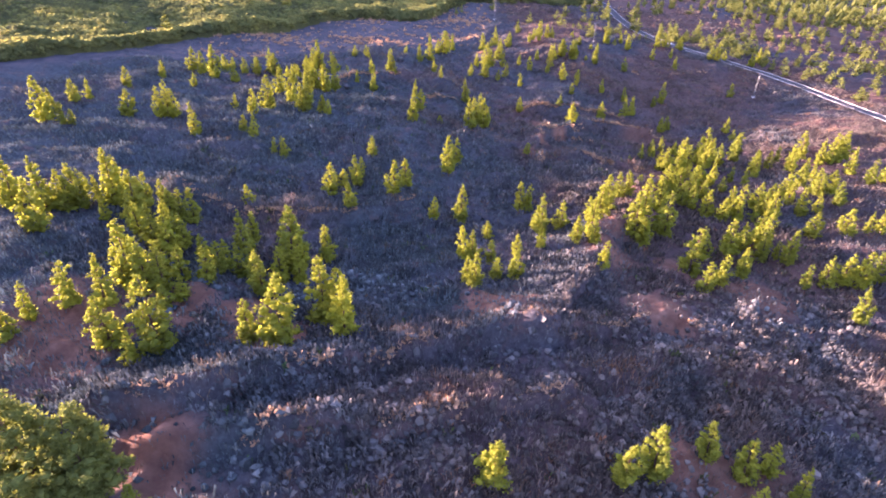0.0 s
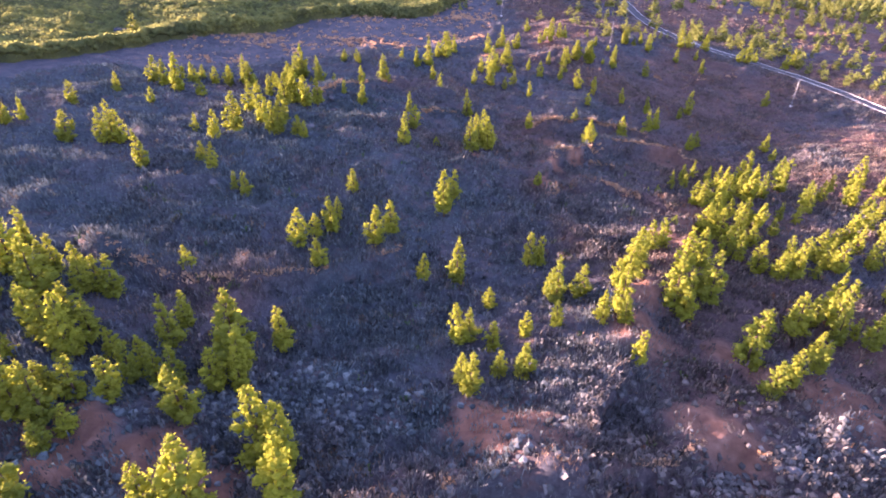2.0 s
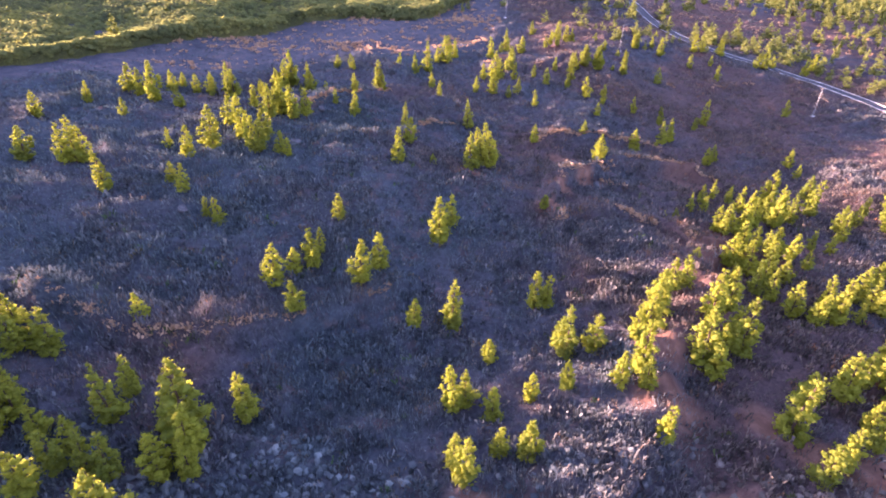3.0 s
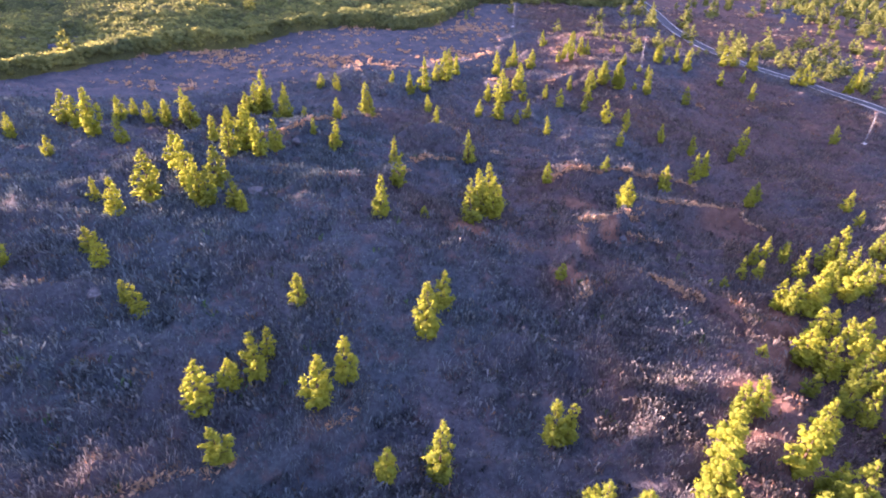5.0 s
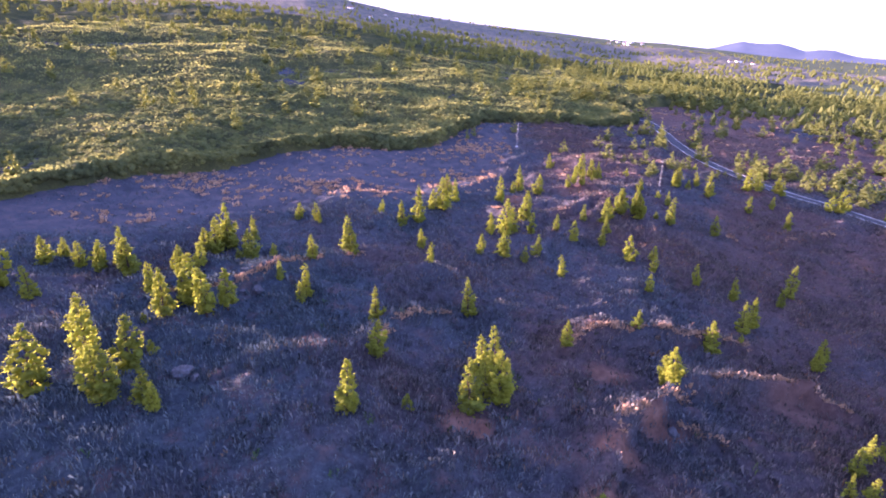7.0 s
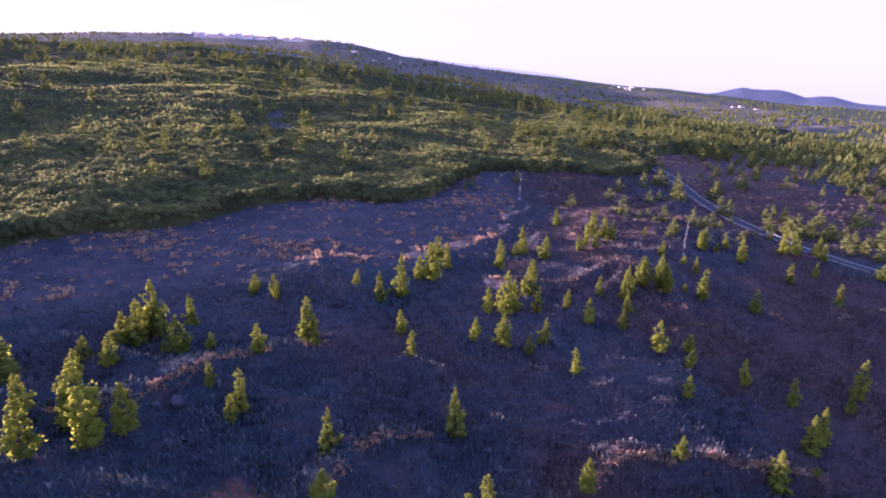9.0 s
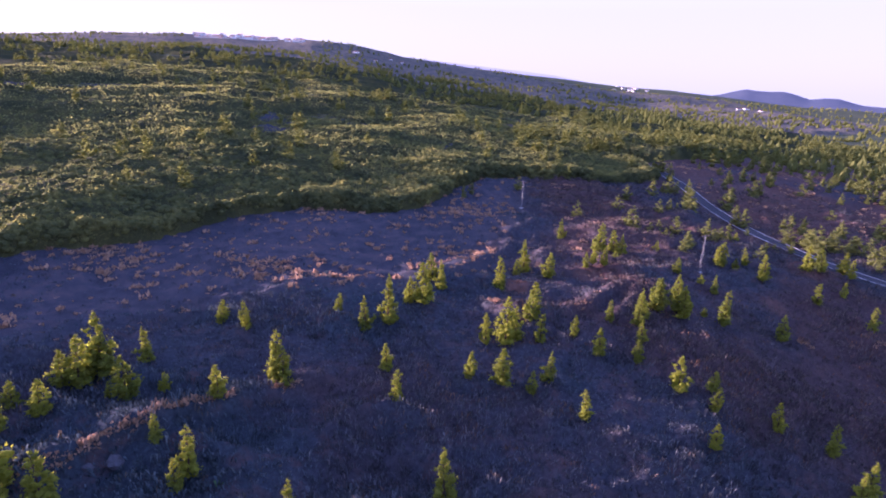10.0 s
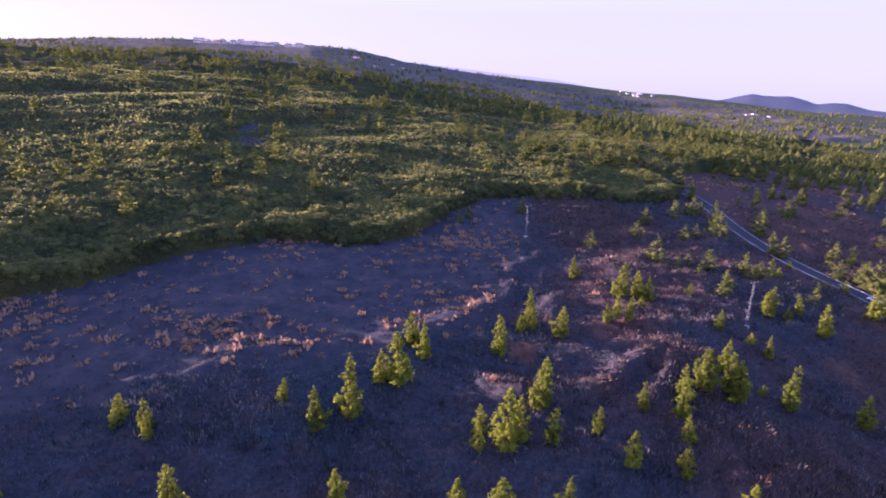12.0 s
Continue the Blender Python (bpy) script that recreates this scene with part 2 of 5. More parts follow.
def brush_material():
    """Dead grey brush, each bush in its own tone, with a little green among it."""
    m, t, b = material("dead_brush", 0.9)
    bush = t.nodes.new("ShaderNodeAttribute")
    bush.attribute_name = "bush_tone"
    tone = ramp(t, bush.outputs["Fac"], [(0.0, (0.036, 0.039, 0.04)), (0.35, (0.085, 0.093, 0.094)), (0.7, (0.118, 0.126, 0.127)), (0.86, (0.145, 0.135, 0.122)), (0.92, (0.165, 0.112, 0.075)), (0.955, (0.14, 0.085, 0.058)), (0.975, (0.06, 0.095, 0.04))])
    geo = t.nodes.new("ShaderNodeNewGeometry")
    twig = ramp(t, geo.outputs["Random Per Island"], [(0.0, (0.45, 0.46, 0.48)), (0.6, (1.0, 1.0, 1.0)), (1.0, (1.5, 1.42, 1.36))])
    zone = slope_tint(t, [(0.36, (0.78, 0.98, 1.02)), (0.5, (0.96, 0.98, 1.0)), (0.66, (1.25, 0.95, 0.80))])
    col = blend(t, 1.0, blend(t, 1.0, tone, twig, 'MULTIPLY'), zone, 'MULTIPLY')
    t.links.new(col, b.inputs["Base Color"])
    thin = t.nodes.new("ShaderNodeBsdfTranslucent")
    t.links.new(col, thin.inputs["Color"])
    mix = t.nodes.new("ShaderNodeMixShader")
    mix.inputs[0].default_value = 0.15
    t.links.new(b.outputs[0], mix.inputs[1])
    t.links.new(thin.outputs[0], mix.inputs[2])
    t.links.new(mix.outputs[0], t.nodes["Material Output"].inputs["Surface"])
    return m


def leaf_material(name, dark, light, glow, share=0.35, island=False, patchy=False):
    m, t, b = material(name, 0.9)
    if island:
        rnd = t.nodes.new("ShaderNodeNewGeometry").outputs["Random Per Island"]
    else:
        rnd = t.nodes.new("ShaderNodeObjectInfo").outputs["Random"]
    tone = blend(t, rnd, dark, light)
    mott = ramp(t, noise_tex(t, 1.6, 3), [(0.3, (0.7, 0.72, 0.7)), (0.7, (1.25, 1.2, 1.1))])
    if patchy:
        zone = ramp(t, noise_tex(t, 0.045, 5, 0.65), [(0.34, (0.55, 0.62, 0.75)), (0.5, (0.95, 0.95, 0.95)), (0.66, (1.5, 1.35, 1.15))])
        mott = blend(t, 1.0, mott, zone, 'MULTIPLY')
        bump(t, b, noise_tex(t, 1.1, 6, 0.75), 0.9, 0.9)
    col = blend(t, 1.0, tone, mott, 'MULTIPLY')
    t.links.new(col, b.inputs["Base Color"])
    tr = t.nodes.new("ShaderNodeBsdfTranslucent")
    t.links.new(blend(t, 1.0, glow, mott, 'MULTIPLY'), tr.inputs["Color"])
    mix = t.nodes.new("ShaderNodeMixShader")
    mix.inputs[0].default_value = share
    t.links.new(b.outputs[0], mix.inputs[1])
    t.links.new(tr.outputs[0], mix.inputs[2])
    t.links.new(mix.outputs[0], t.nodes["Material Output"].inputs["Surface"])
    return m


def plain(name, colour, rough=0.8, metal=0.0, grain=3.0, depth=0.2):
    m, t, b = material(name, rough)
    b.inputs["Metallic"].default_value = metal
    f = noise_tex(t, grain, 5)
    lo = tuple(c * (1 - depth) for c in colour)
    hi = tuple(min(1, c * (1 + depth)) for c in colour)
    t.links.new(ramp(t, f, [(0.3, lo), (0.7, hi)]), b.inputs["Base Color"])
    bump(t, b, f, 0.2, 0.02)
    return m


GROUND = ground_material()
BRUSH = brush_material()
NEEDLES = leaf_material("pine_needles", (0.08, 0.105, 0.024), (0.18, 0.195, 0.026), (0.50, 0.54, 0.045), 0.37)
OLD_NEEDLES = leaf_material("old_pine_needles", (0.07, 0.095, 0.03), (0.12, 0.14, 0.04), (0.3, 0.34, 0.06), 0.32)
FAR_NEEDLES = leaf_material("far_pine_needles", (0.095, 0.115, 0.045), (0.165, 0.18, 0.055), (0.33, 0.35, 0.07), 0.46, True)
SCRUB = leaf_material("scrub_leaves", (0.06, 0.07, 0.028), (0.09, 0.10, 0.04), (0.15, 0.16, 0.055), 0.25, False, True)
# grey-brown heath, its colour also paled in place of distance haze
HAZE_PALED_HEATH = leaf_material("haze_paled_heath", (0.14, 0.132, 0.11), (0.19, 0.175, 0.145), (0.2, 0.185, 0.145), 0.2, False, True)
SCRUB_LEAF = leaf_material("scrub_twigs", (0.095, 0.112, 0.045), (0.175, 0.195, 0.072), (0.29, 0.315, 0.09), 0.38, True, True)
TUFT = leaf_material("dry_grass", (0.29, 0.17, 0.108), (0.5, 0.32, 0.205), (0.4, 0.26, 0.16), 0.25, True)
BARK = plain("pine_bark", (0.10, 0.065, 0.045), 0.95, grain=8, depth=0.4)
ASPHALT = plain("asphalt", (0.06, 0.06, 0.065), 0.85, grain=2.0, depth=0.3)
KERB = plain("pale_concrete", (0.38, 0.37, 0.36), 0.9, grain=0.6, depth=0.35)
STEEL = plain("galvanised_steel", (0.17, 0.175, 0.18), 0.6, 0.3, grain=6, depth=0.15)
PORCELAIN = plain("insulator_glaze", (0.25, 0.14, 0.09), 0.3)
ROCK = plain("grey_boulder", (0.085, 0.082, 0.085), 0.9, grain=1.4, depth=0.35)
WHITEWASH = plain("whitewashed_wall", (0.8, 0.78, 0.74), 0.9, grain=0.5, depth=0.05)
TILE = plain("roof_tile", (0.35, 0.17, 0.11), 0.9, grain=1.0)
PAINT = plain("white_car_paint", (0.75, 0.75, 0.76), 0.25, depth=0.03)
CAR_GLASS = plain("tinted_glass", (0.02, 0.025, 0.03), 0.08, depth=0.05)
RUBBER = plain("tyre_rubber", (0.02, 0.02, 0.02), 0.9)
LAMP = plain("lamp_glass", (0.6, 0.6, 0.6), 0.15, depth=0.05)


# ---- mesh helpers ----
def mesh_of(name, verts, faces, mat, smooth_shade=False):
    me = bpy.data.meshes.new(name)
    verts, faces = np.asarray(verts, np.float32), np.asarray(faces, np.int32)
    k = faces.shape[1]
    me.vertices.add(len(verts))
    me.vertices.foreach_set("co", verts.ravel())
    me.loops.add(faces.size)
    me.loops.foreach_set("vertex_index", faces.ravel())
    me.polygons.add(len(faces))
    me.polygons.foreach_set("loop_start", np.arange(0, faces.size, k, dtype=np.int32))
    me.polygons.foreach_set("loop_total", np.full(len(faces), k, np.int32))
    me.polygons.foreach_set("use_smooth", np.full(len(faces), smooth_shade))
    me.materials.append(mat)
    me.update(calc_edges=True)
    return me


def part(name, bm, mat, parent, label="", smooth_shade=False):
    """Links a bmesh as one mesh object under a thing or under a part."""
    me = bpy.data.meshes.new(name)
    bm.to_mesh(me)
    bm.free()
    me.materials.append(mat)
    me.polygons.foreach_set("use_smooth", np.full(len(me.polygons), smooth_shade))
    ob = new(name, me)
    ob.parent = parent
    if label:
        ob["label"] = label
    return ob


def box(bm, x0, x1, y0, y1, z0, z1, bevel=0.0):
    made = bmesh.ops.create_cube(bm, size=1.0)["verts"]
    for v in made:
        v.co = Vector((x0 + (x1 - x0) * (v.co.x + 0.5), y0 + (y1 - y0) * (v.co.y + 0.5), z0 + (z1 - z0) * (v.co.z + 0.5)))
    if bevel:
        edges = list({e for v in made for e in v.link_edges})
        bmesh.ops.bevel(bm, geom=edges, offset=bevel, segments=2, affect='EDGES')
    return bm


def rod(bm, a, b, ra, rb, sides=6):
    a, b = Vector(a), Vector(b)
    q = (b - a).to_track_quat("Z", "Y")
    rings = []
    for p, r in ((a, ra), (b, rb)):
        rings.append([bm.verts.new(p + q @ Vector((r * math.cos(2 * math.pi * i / sides), r * math.sin(2 * math.pi * i / sides), 0))) for i in range(sides)])
    for i in range(sides):
        j = (i + 1) % sides
        bm.faces.new((rings[0][i], rings[0][j], rings[1][j], rings[1][i]))
    bm.faces.new(rings[0][::-1])
    bm.faces.new(rings[1])
    return bm


def grid_faces(nx, ny):
    i = np.arange(nx - 1)[None, :] + nx * np.arange(ny - 1)[:, None]
    return np.stack([i, i + 1, i + 1 + nx, i + nx], -1).reshape(-1, 4)


def steps(lo, hi, fine, far_lo, far_hi, grow=1.13):
    mid = list(np.arange(lo, hi + fine, fine))
    left, right, s = [], [], fine
    x = lo
    while x > far_lo:
        s *= grow
        x -= s
        left.append(max(x, far_lo))
    s, x = fine, mid[-1]
    while x < far_hi:
        s *= grow
        x += s
        right.append(min(x, far_hi))
    return np.array(left[::-1] + mid + right)


# ---- ground ----
def domes(x, y, size, seed):
    """Rounded bush tops: 0 in the gaps, 1 at each crown."""
    u, v = x / size, y / size
    iu, iv = np.floor(u), np.floor(v)
    best = np.full(np.shape(x), 9.0)
    for i in (-1, 0, 1):
        for j in (-1, 0, 1):
            cx = iu + i + 0.15 + 0.7 * lattice(iu + i, iv + j, seed)
            cy = iv + j + 0.15 + 0.7 * lattice(iu + i, iv + j, seed + 1)
            r = 0.55 + 0.45 * lattice(iu + i, iv + j, seed + 2)
            best = np.minimum(best, np.hypot(u - cx, v - cy) / r)
    return np.sqrt(np.clip(1 - best ** 2, 0, 1))


SOIL_SPOTS = [(41, 55, 10), (-38, 49, 9), (43, 120, 9), (47, 97, 9), (-65, 76, 16), (-31, 79, 9), (75, 105, 9), (12, 94, 10), (10, 212, 6), (50, 221, 5), (45, 239, 5), (30, 347, 5),
              (79, 180, 8), (81, 190, 6), (58, 157, 6), (60, 119, 5), (64, 112, 5), (71, 170, 7), (44, 132, 5), (-50, 86, 8), (-37, 86, 6), (39, 209, 5), (35, 196, 5), (-22, 231, 6)]


def cleared_field(x, y):
    """The smooth dark field below the scrub: 1 inside."""
    return smooth(0, 22, y - 330 - 0.65 * x) * smooth(44, 14, x - 0.15 * (y - 400)) * smooth(560, 520, y)


def soil(x, y):
    """Where bare red soil shows: 0 under brush, 1 bare."""
    s = 0.5 * smooth(0.5, 0.95, ripple(x, y, 30, 90) + 0.5 * ripple(x, y, 9, 92)) * (1 - cleared_field(x, y)) * np.maximum(smooth(0, 45, x), smooth(80, 60, y))
    s = np.maximum(s, 0.5 * smooth(140, 170, x) * smooth(430, 480, y) * smooth(-0.6, 0.3, ripple(x, y, 18, 94)))
    for sx, sy, r in SOIL_SPOTS:
        s = np.maximum(s, smooth(0.25, 0.75, np.exp(-((x - sx) ** 2 + (y - sy) ** 2) / (r * r)) + 0.25 * ripple(x, y, 5, 93)))
    return s


def surface(x, y):
    """The burnt ground with its matted, lumpy cover of old brush."""
    wave = 1 - np.abs(ripple(x + 5 * ripple(x, y, 30, 57), 1.9 * y + 9 * ripple(x, y, 22, 58), 15, 59))
    step = 1 - np.abs(ripple(x + 4 * ripple(x, y, 19, 63), 2.2 * y + 7 * ripple(x, y, 14, 64), 26, 65))
    mat = (0.9 + 0.6 * smooth(5, 45, x)) * domes(x, y, 4.2, 51) + 0.55 * domes(x, y, 2.1, 55) + 1.5 * wave ** 4 + 2.3 * step ** 6 - 1.2
    mat = mat + 0.7 * smooth(150, 105, y) * (domes(x, y, 3.1, 95) - 0.4)
    thick = smooth(-0.55, 0.2, ripple(x, y, 17, 71))
    return land(x, y) + mat * (0.6 + 0.4 * thick) * (1 - 0.55 * cleared_field(x, y)) * smooth(5, 20, line_distance(x, y, ROAD)) * smooth(700, 500, y)


def build_ground():
    xs = steps(-140, 225, 1.1, -4700, 4700, 1.11)
    ys = steps(26, 500, 1.1, -1500, 4850, 1.095)
    X, Y = np.meshgrid(xs, ys)
    Z = surface(X, Y)
    me = mesh_of("ground", np.stack([X, Y, Z], -1).reshape(-1, 3), grid_faces(len(xs), len(ys)), GROUND, True)
    bare = me.attributes.new("bare_soil", 'FLOAT', 'POINT')
    bare.data.foreach_set("value", soil(X, Y).astype(np.float32).ravel())
    shaded_ash = me.attributes.new("field_shade", 'FLOAT', 'POINT')
    shaded_ash.data.foreach_set("value", cleared_field(X, Y).astype(np.float32).ravel())
    tagged(new("ground", me), "reddish-brown burnt hillside soil with grey ash and old terrace banks", "ground", kind="structure")


build_ground()


def smooth_line(points, every=2.0):
    """A curve through the points, in even steps."""
    p = np.array([points[0]] + list(points) + [points[-1]], float)
    out = []
    for a, b, c, d in zip(p, p[1:], p[2:], p[3:]):
        n = max(2, int(np.hypot(*(c - b)) / every))
        for s in np.arange(n) / n:
            out.append(0.5 * (2 * b + (c - a) * s + (2 * a - 5 * b + 4 * c - d) * s * s + (3 * b - a - 3 * c + d) * s ** 3))
    return np.array(out + [p[-1]])


def ribbon(name, line, profile, mat):
    """Sweeps a cross section of (across, up) along a line on the ground."""
    d = np.gradient(line, axis=0)
    d /= np.linalg.norm(d, axis=1)[:, None]
    side = np.stack([d[:, 1], -d[:, 0]], -1)
    z = land(line[:, 0], line[:, 1])
    z = np.convolve(np.pad(z, 6, mode="edge"), np.ones(13) / 13, "valid")
    k = len(profile)
    verts = np.concatenate([np.stack([line[:, 0] + a * side[:, 0], line[:, 1] + a * side[:, 1], z + u], -1)[:, None] for a, u in profile], 1).reshape(-1, 3)
    return mesh_of(name, verts, grid_faces(k, len(line)), mat)


ROAD_LINE = smooth_line(ROAD)


def build_road():
    me = ribbon("road", ROAD_LINE, [(-3.1, -0.6), (-3.1, 0.10), (-1.5, 0.14), (0, 0.16), (1.5, 0.14), (3.1, 0.10), (3.1, -0.6)], ASPHALT)
    tagged(new("road", me), "narrow grey asphalt mountain road between pale kerb walls", "road", kind="structure")
    for s in (-1, 1):
        prof = [(s * 3.12, -0.6), (s * 3.12, 0.32), (s * 3.15, 0.35), (s * 3.34, 0.35), (s * 3.37, 0.32), (s * 3.37, -0.6)]
        me = ribbon("kerb_wall", ROAD_LINE, prof if s > 0 else prof[::-1], KERB)
        tagged(new("kerb_wall", me), "low pale concrete kerb wall along the road", "kerb", kind="structure")


build_road()


# ---- scrub beyond the burnt ground ----
BALL = bmesh.new()
bmesh.ops.create_icosphere(BALL, subdivisions=1, radius=1.0)
BALL_V = np.array([v.co[:] for v in BALL.verts])
BALL_F = np.array([[v.index for v in f.verts] for f in BALL.faces])
BALL.free()

EDGE_X, EDGE_Y = [p[0] for p in EDGE], [p[1] for p in EDGE]


def scrub_cover(x, y):
    """How far a place lies inside the scrub: 0 outside, 1 well within."""
    wob = 3.6 * ripple(x, y, 9, 21) + 1.6 * ripple(x, y, 3.6, 28)
    inside = np.clip((y - np.interp(x, EDGE_X, EDGE_Y) + wob) / 5.5, 0, 1)
    inside = np.sqrt(1 - (1 - inside) ** 2)
    right = smooth(-4, 4, x - 138 - 1.1 * np.maximum(y - 585, 0)) * smooth(0, 30, 900 + 60 * ripple(x, y, 80, 22) - y)
    return inside * (1 - right) * smooth(0, 60, 600 + 2 * np.maximum(y - 1240, 0) - x + 40 * ripple(x, y, 70, 26)) * (x < 1120) * smooth(6, 12, line_distance(x, y, ROAD))


def scrub_top(x, y):
    rim = np.exp(-np.maximum(y - np.interp(x, EDGE_X, EDGE_Y), 0) / 14.0)
    hollow = 4.0 * ripple(x, y, 62, 24) + 1.9 * ripple(x, y, 25, 25)
    bush = (1.5 + 0.5 * ripple(x, y, 14, 27)) * (1.7 * domes(x, y, 7.5, 31) + 0.6 * domes(x + 3, y, 3.4, 41))
    return land(x, y) + 0.8 + (0.3 + 2.8 * domes(x, y, 6.0, 35)) * rim + hollow * (1 - rim) * smooth(2200, 1500, y) + np.maximum(bush, 0.2) + 0.7 * domes(x, y, 2.4, 46) * smooth(700, 500, y)


def build_scrub(name, xs, ys, mat, label):
    X, Y = np.meshgrid(xs, ys)
    C = scrub_cover(X, Y)
    Z = np.where(C > 0.02, scrub_top(X, Y) * C + (land(X, Y) - 0.5) * (1 - C), land(X, Y) - 0.6)
    F = grid_faces(len(xs), len(ys))
    keep = C.ravel()[F].max(1) > 0.02
    F = F[keep]
    used, F2 = np.unique(F, return_inverse=True)
    V = np.stack([X, Y, Z], -1).reshape(-1, 3)[used]
    me = mesh_of(name, V, F2.reshape(-1, 4), mat, True)
    return tagged(new(name, me), label, "scrub", kind="stuff")


build_scrub("scrub", np.arange(-330, 250, 1.4), np.arange(170, 640, 1.4), SCRUB, "dense dark green heath scrub with rounded bush tops")
build_scrub("left_scrub", np.arange(-1100, -328, 4.5), np.arange(150, 640, 4.5), SCRUB, "dense dark green heath scrub with rounded bush tops")
build_scrub("far_scrub", np.arange(-1100, 640, 4.0), np.arange(638, 1250, 4.0), SCRUB, "dark green heath scrub on the hillside beyond")
build_scrub("distant_scrub", np.arange(-1700, 1200, 11.0), np.arange(1250, 2900, 11.0), HAZE_PALED_HEATH, "greyish brown heath, paled as by haze, on the distant hillside")


def blades(centres, normals, length, width, rng, count=1, lift=0.0, jitter=0.55):
    """Small pointed leaf sprays: one tapered quad each."""
    c = np.repeat(centres, count, 0)
    n = np.repeat(normals, count, 0) + rng.normal(0, jitter, (len(c), 3))
    n /= np.linalg.norm(n, axis=1)[:, None]
    side = np.cross(n, rng.normal(0, 1, (len(c), 3)))
    side /= np.linalg.norm(side, axis=1)[:, None]
    L = (np.repeat(length, count) * rng.uniform(0.7, 1.25, len(c)))[:, None]
    W = (np.repeat(width, count) * rng.uniform(0.7, 1.3, len(c)))[:, None]
    a, b = c + n * lift * L, c + n * (lift + 0.55) * L
    tip = c + n * (lift + 1.0) * L
    verts = np.stack([a, b + side * W, tip, b - side * W], 1).reshape(-1, 3)
    faces = np.arange(len(c) * 4).reshape(-1, 4)
    return verts, faces


def build_scrub_leaves():
    rng = np.random.default_rng(11)
    x = rng.uniform(-330, 145, 130000)
    y = np.interp(x, EDGE_X, EDGE_Y) + rng.uniform(0, 1, 130000) ** 1.6 * 300 - 1.5
    keep = (scrub_cover(x, y) > 0.25) & (domes(x, y, 7.5, 31) > rng.uniform(0.1, 0.8, len(x)))
    x, y = x[keep], y[keep]
    z = scrub_top(x, y) * 1.0
    z = land(x, y) + (z - land(x, y)) * scrub_cover(x, y) - 0.15
    # sprays down the open face along the rim
    fx = np.repeat(np.linspace(-330, 145, 2600), 14)
    fx = fx + rng.normal(0, 0.6, len(fx))
    fy = np.interp(fx, EDGE_X, EDGE_Y) + rng.uniform(-6, 6, len(fx))
    on = (scrub_cover(fx, fy) > 0.2) & (scrub_cover(fx, fy) < 0.97)
    fx, fy = fx[on], fy[on]
    face = (scrub_top(fx, fy) - land(fx, fy)) * scrub_cover(fx, fy)
    x, y, z = np.concatenate([x, fx]), np.concatenate([y, fy]), np.concatenate([z, land(fx, fy) + face])
    # larger sprays on the far part
    gx, gy = rng.uniform(-420, 250, 60000), rng.uniform(470, 900, 60000)
    on = (scrub_cover(gx, gy) > 0.5) & (domes(gx, gy, 7.5, 31) > rng.uniform(0.1, 0.8, len(gx)))
    gx, gy = gx[on], gy[on]
    x, y, z = np.concatenate([x, gx]), np.concatenate([y, gy]), np.concatenate([z, scrub_top(gx, gy) - 0.2])
    up = np.tile([[-0.15, -0.2, 1.0]], (len(x), 1))
    reach = np.full(len(x), 0.95)
    reach[len(x) - len(gx):] = 1.9
    v, f = blades(np.stack([x, y, z], -1), up, reach, reach * 0.35, rng)
    v = v.reshape(-1, 4, 3)[:, 1:].reshape(-1, 3)
    f = np.arange(len(v)).reshape(-1, 3)
    tagged(new("scrub_leaves", mesh_of("scrub_leaves", v, f, SCRUB_LEAF)), "green leafy sprays on top of the heath scrub", "scrub", kind="stuff")


build_scrub_leaves()


def build_scrub_bushes():
    """Rounded bush crowns that stand up out of the scrub, thickest along its rim."""
    rng = np.random.default_rng(17)
    n = 26000
    x = rng.uniform(-330, 145, n)
    y = np.interp(x, EDGE_X, EDGE_Y) + rng.uniform(0, 1, n) ** 2.0 * 260 - 2.0
    rim = np.linspace(-330, 142, 1500) + rng.normal(0, 0.8, 1500)
    x, y = np.concatenate([x, rim]), np.concatenate([y, np.interp(rim, EDGE_X, EDGE_Y) + rng.normal(2.0, 1.8, 1500)])
    cover = scrub_cover(x, y)
    keep = (cover > 0.3) & ((np.arange(len(x)) >= n) | (rng.uniform(0, 1, len(x)) < 0.12 + 0.75 * smooth(-0.25, 0.45, ripple(x, y, 19, 37) + 0.5 * ripple(x, y, 60, 38))))
    x, y, cover = x[keep], y[keep], cover[keep]
    ground = land(x, y)
    z = ground + (scrub_top(x, y) - ground) * cover
    s = rng.uniform(0.7, 1.75, len(x))
    V = BALL_V[None] * (s[:, None, None] * rng.uniform(0.75, 1.2, (len(x), len(BALL_V), 1))) * np.array([1.05, 1.05, 0.8]) + np.stack([x, y, z - 0.1 * s], -1)[:, None]
    F = BALL_F[None] + (np.arange(len(x)) * len(BALL_V))[:, None, None]
    v, f = V.reshape(-1, 3), F.reshape(-1, 3)
    # short leafy sprays over each crown
    per = 8
    d = rng.normal(0, 1, (len(x) * per, 3))
    d[:, 2] = np.abs(d[:, 2])
    d /= np.linalg.norm(d, axis=1)[:, None]
    big = np.repeat(s, per)
    root = np.repeat(np.stack([x, y, z - 0.1 * s], -1), per, 0) + d * (0.75 * big)[:, None] * np.array([1.05, 1.05, 0.8])
    b, _ = blades(root, d, 0.6 * big, 0.25 * big, rng, jitter=0.4)
    b = b.reshape(-1, 4, 3)[:, 1:].reshape(-1, 3)
    f = np.concatenate([f, np.arange(len(b)).reshape(-1, 3) + len(v)])
    tagged(new("scrub_bushes", mesh_of("scrub_bushes", np.concatenate([v, b]), f, SCRUB_LEAF)), "rounded olive-green heath bushes standing close together", "scrub", kind="stuff")


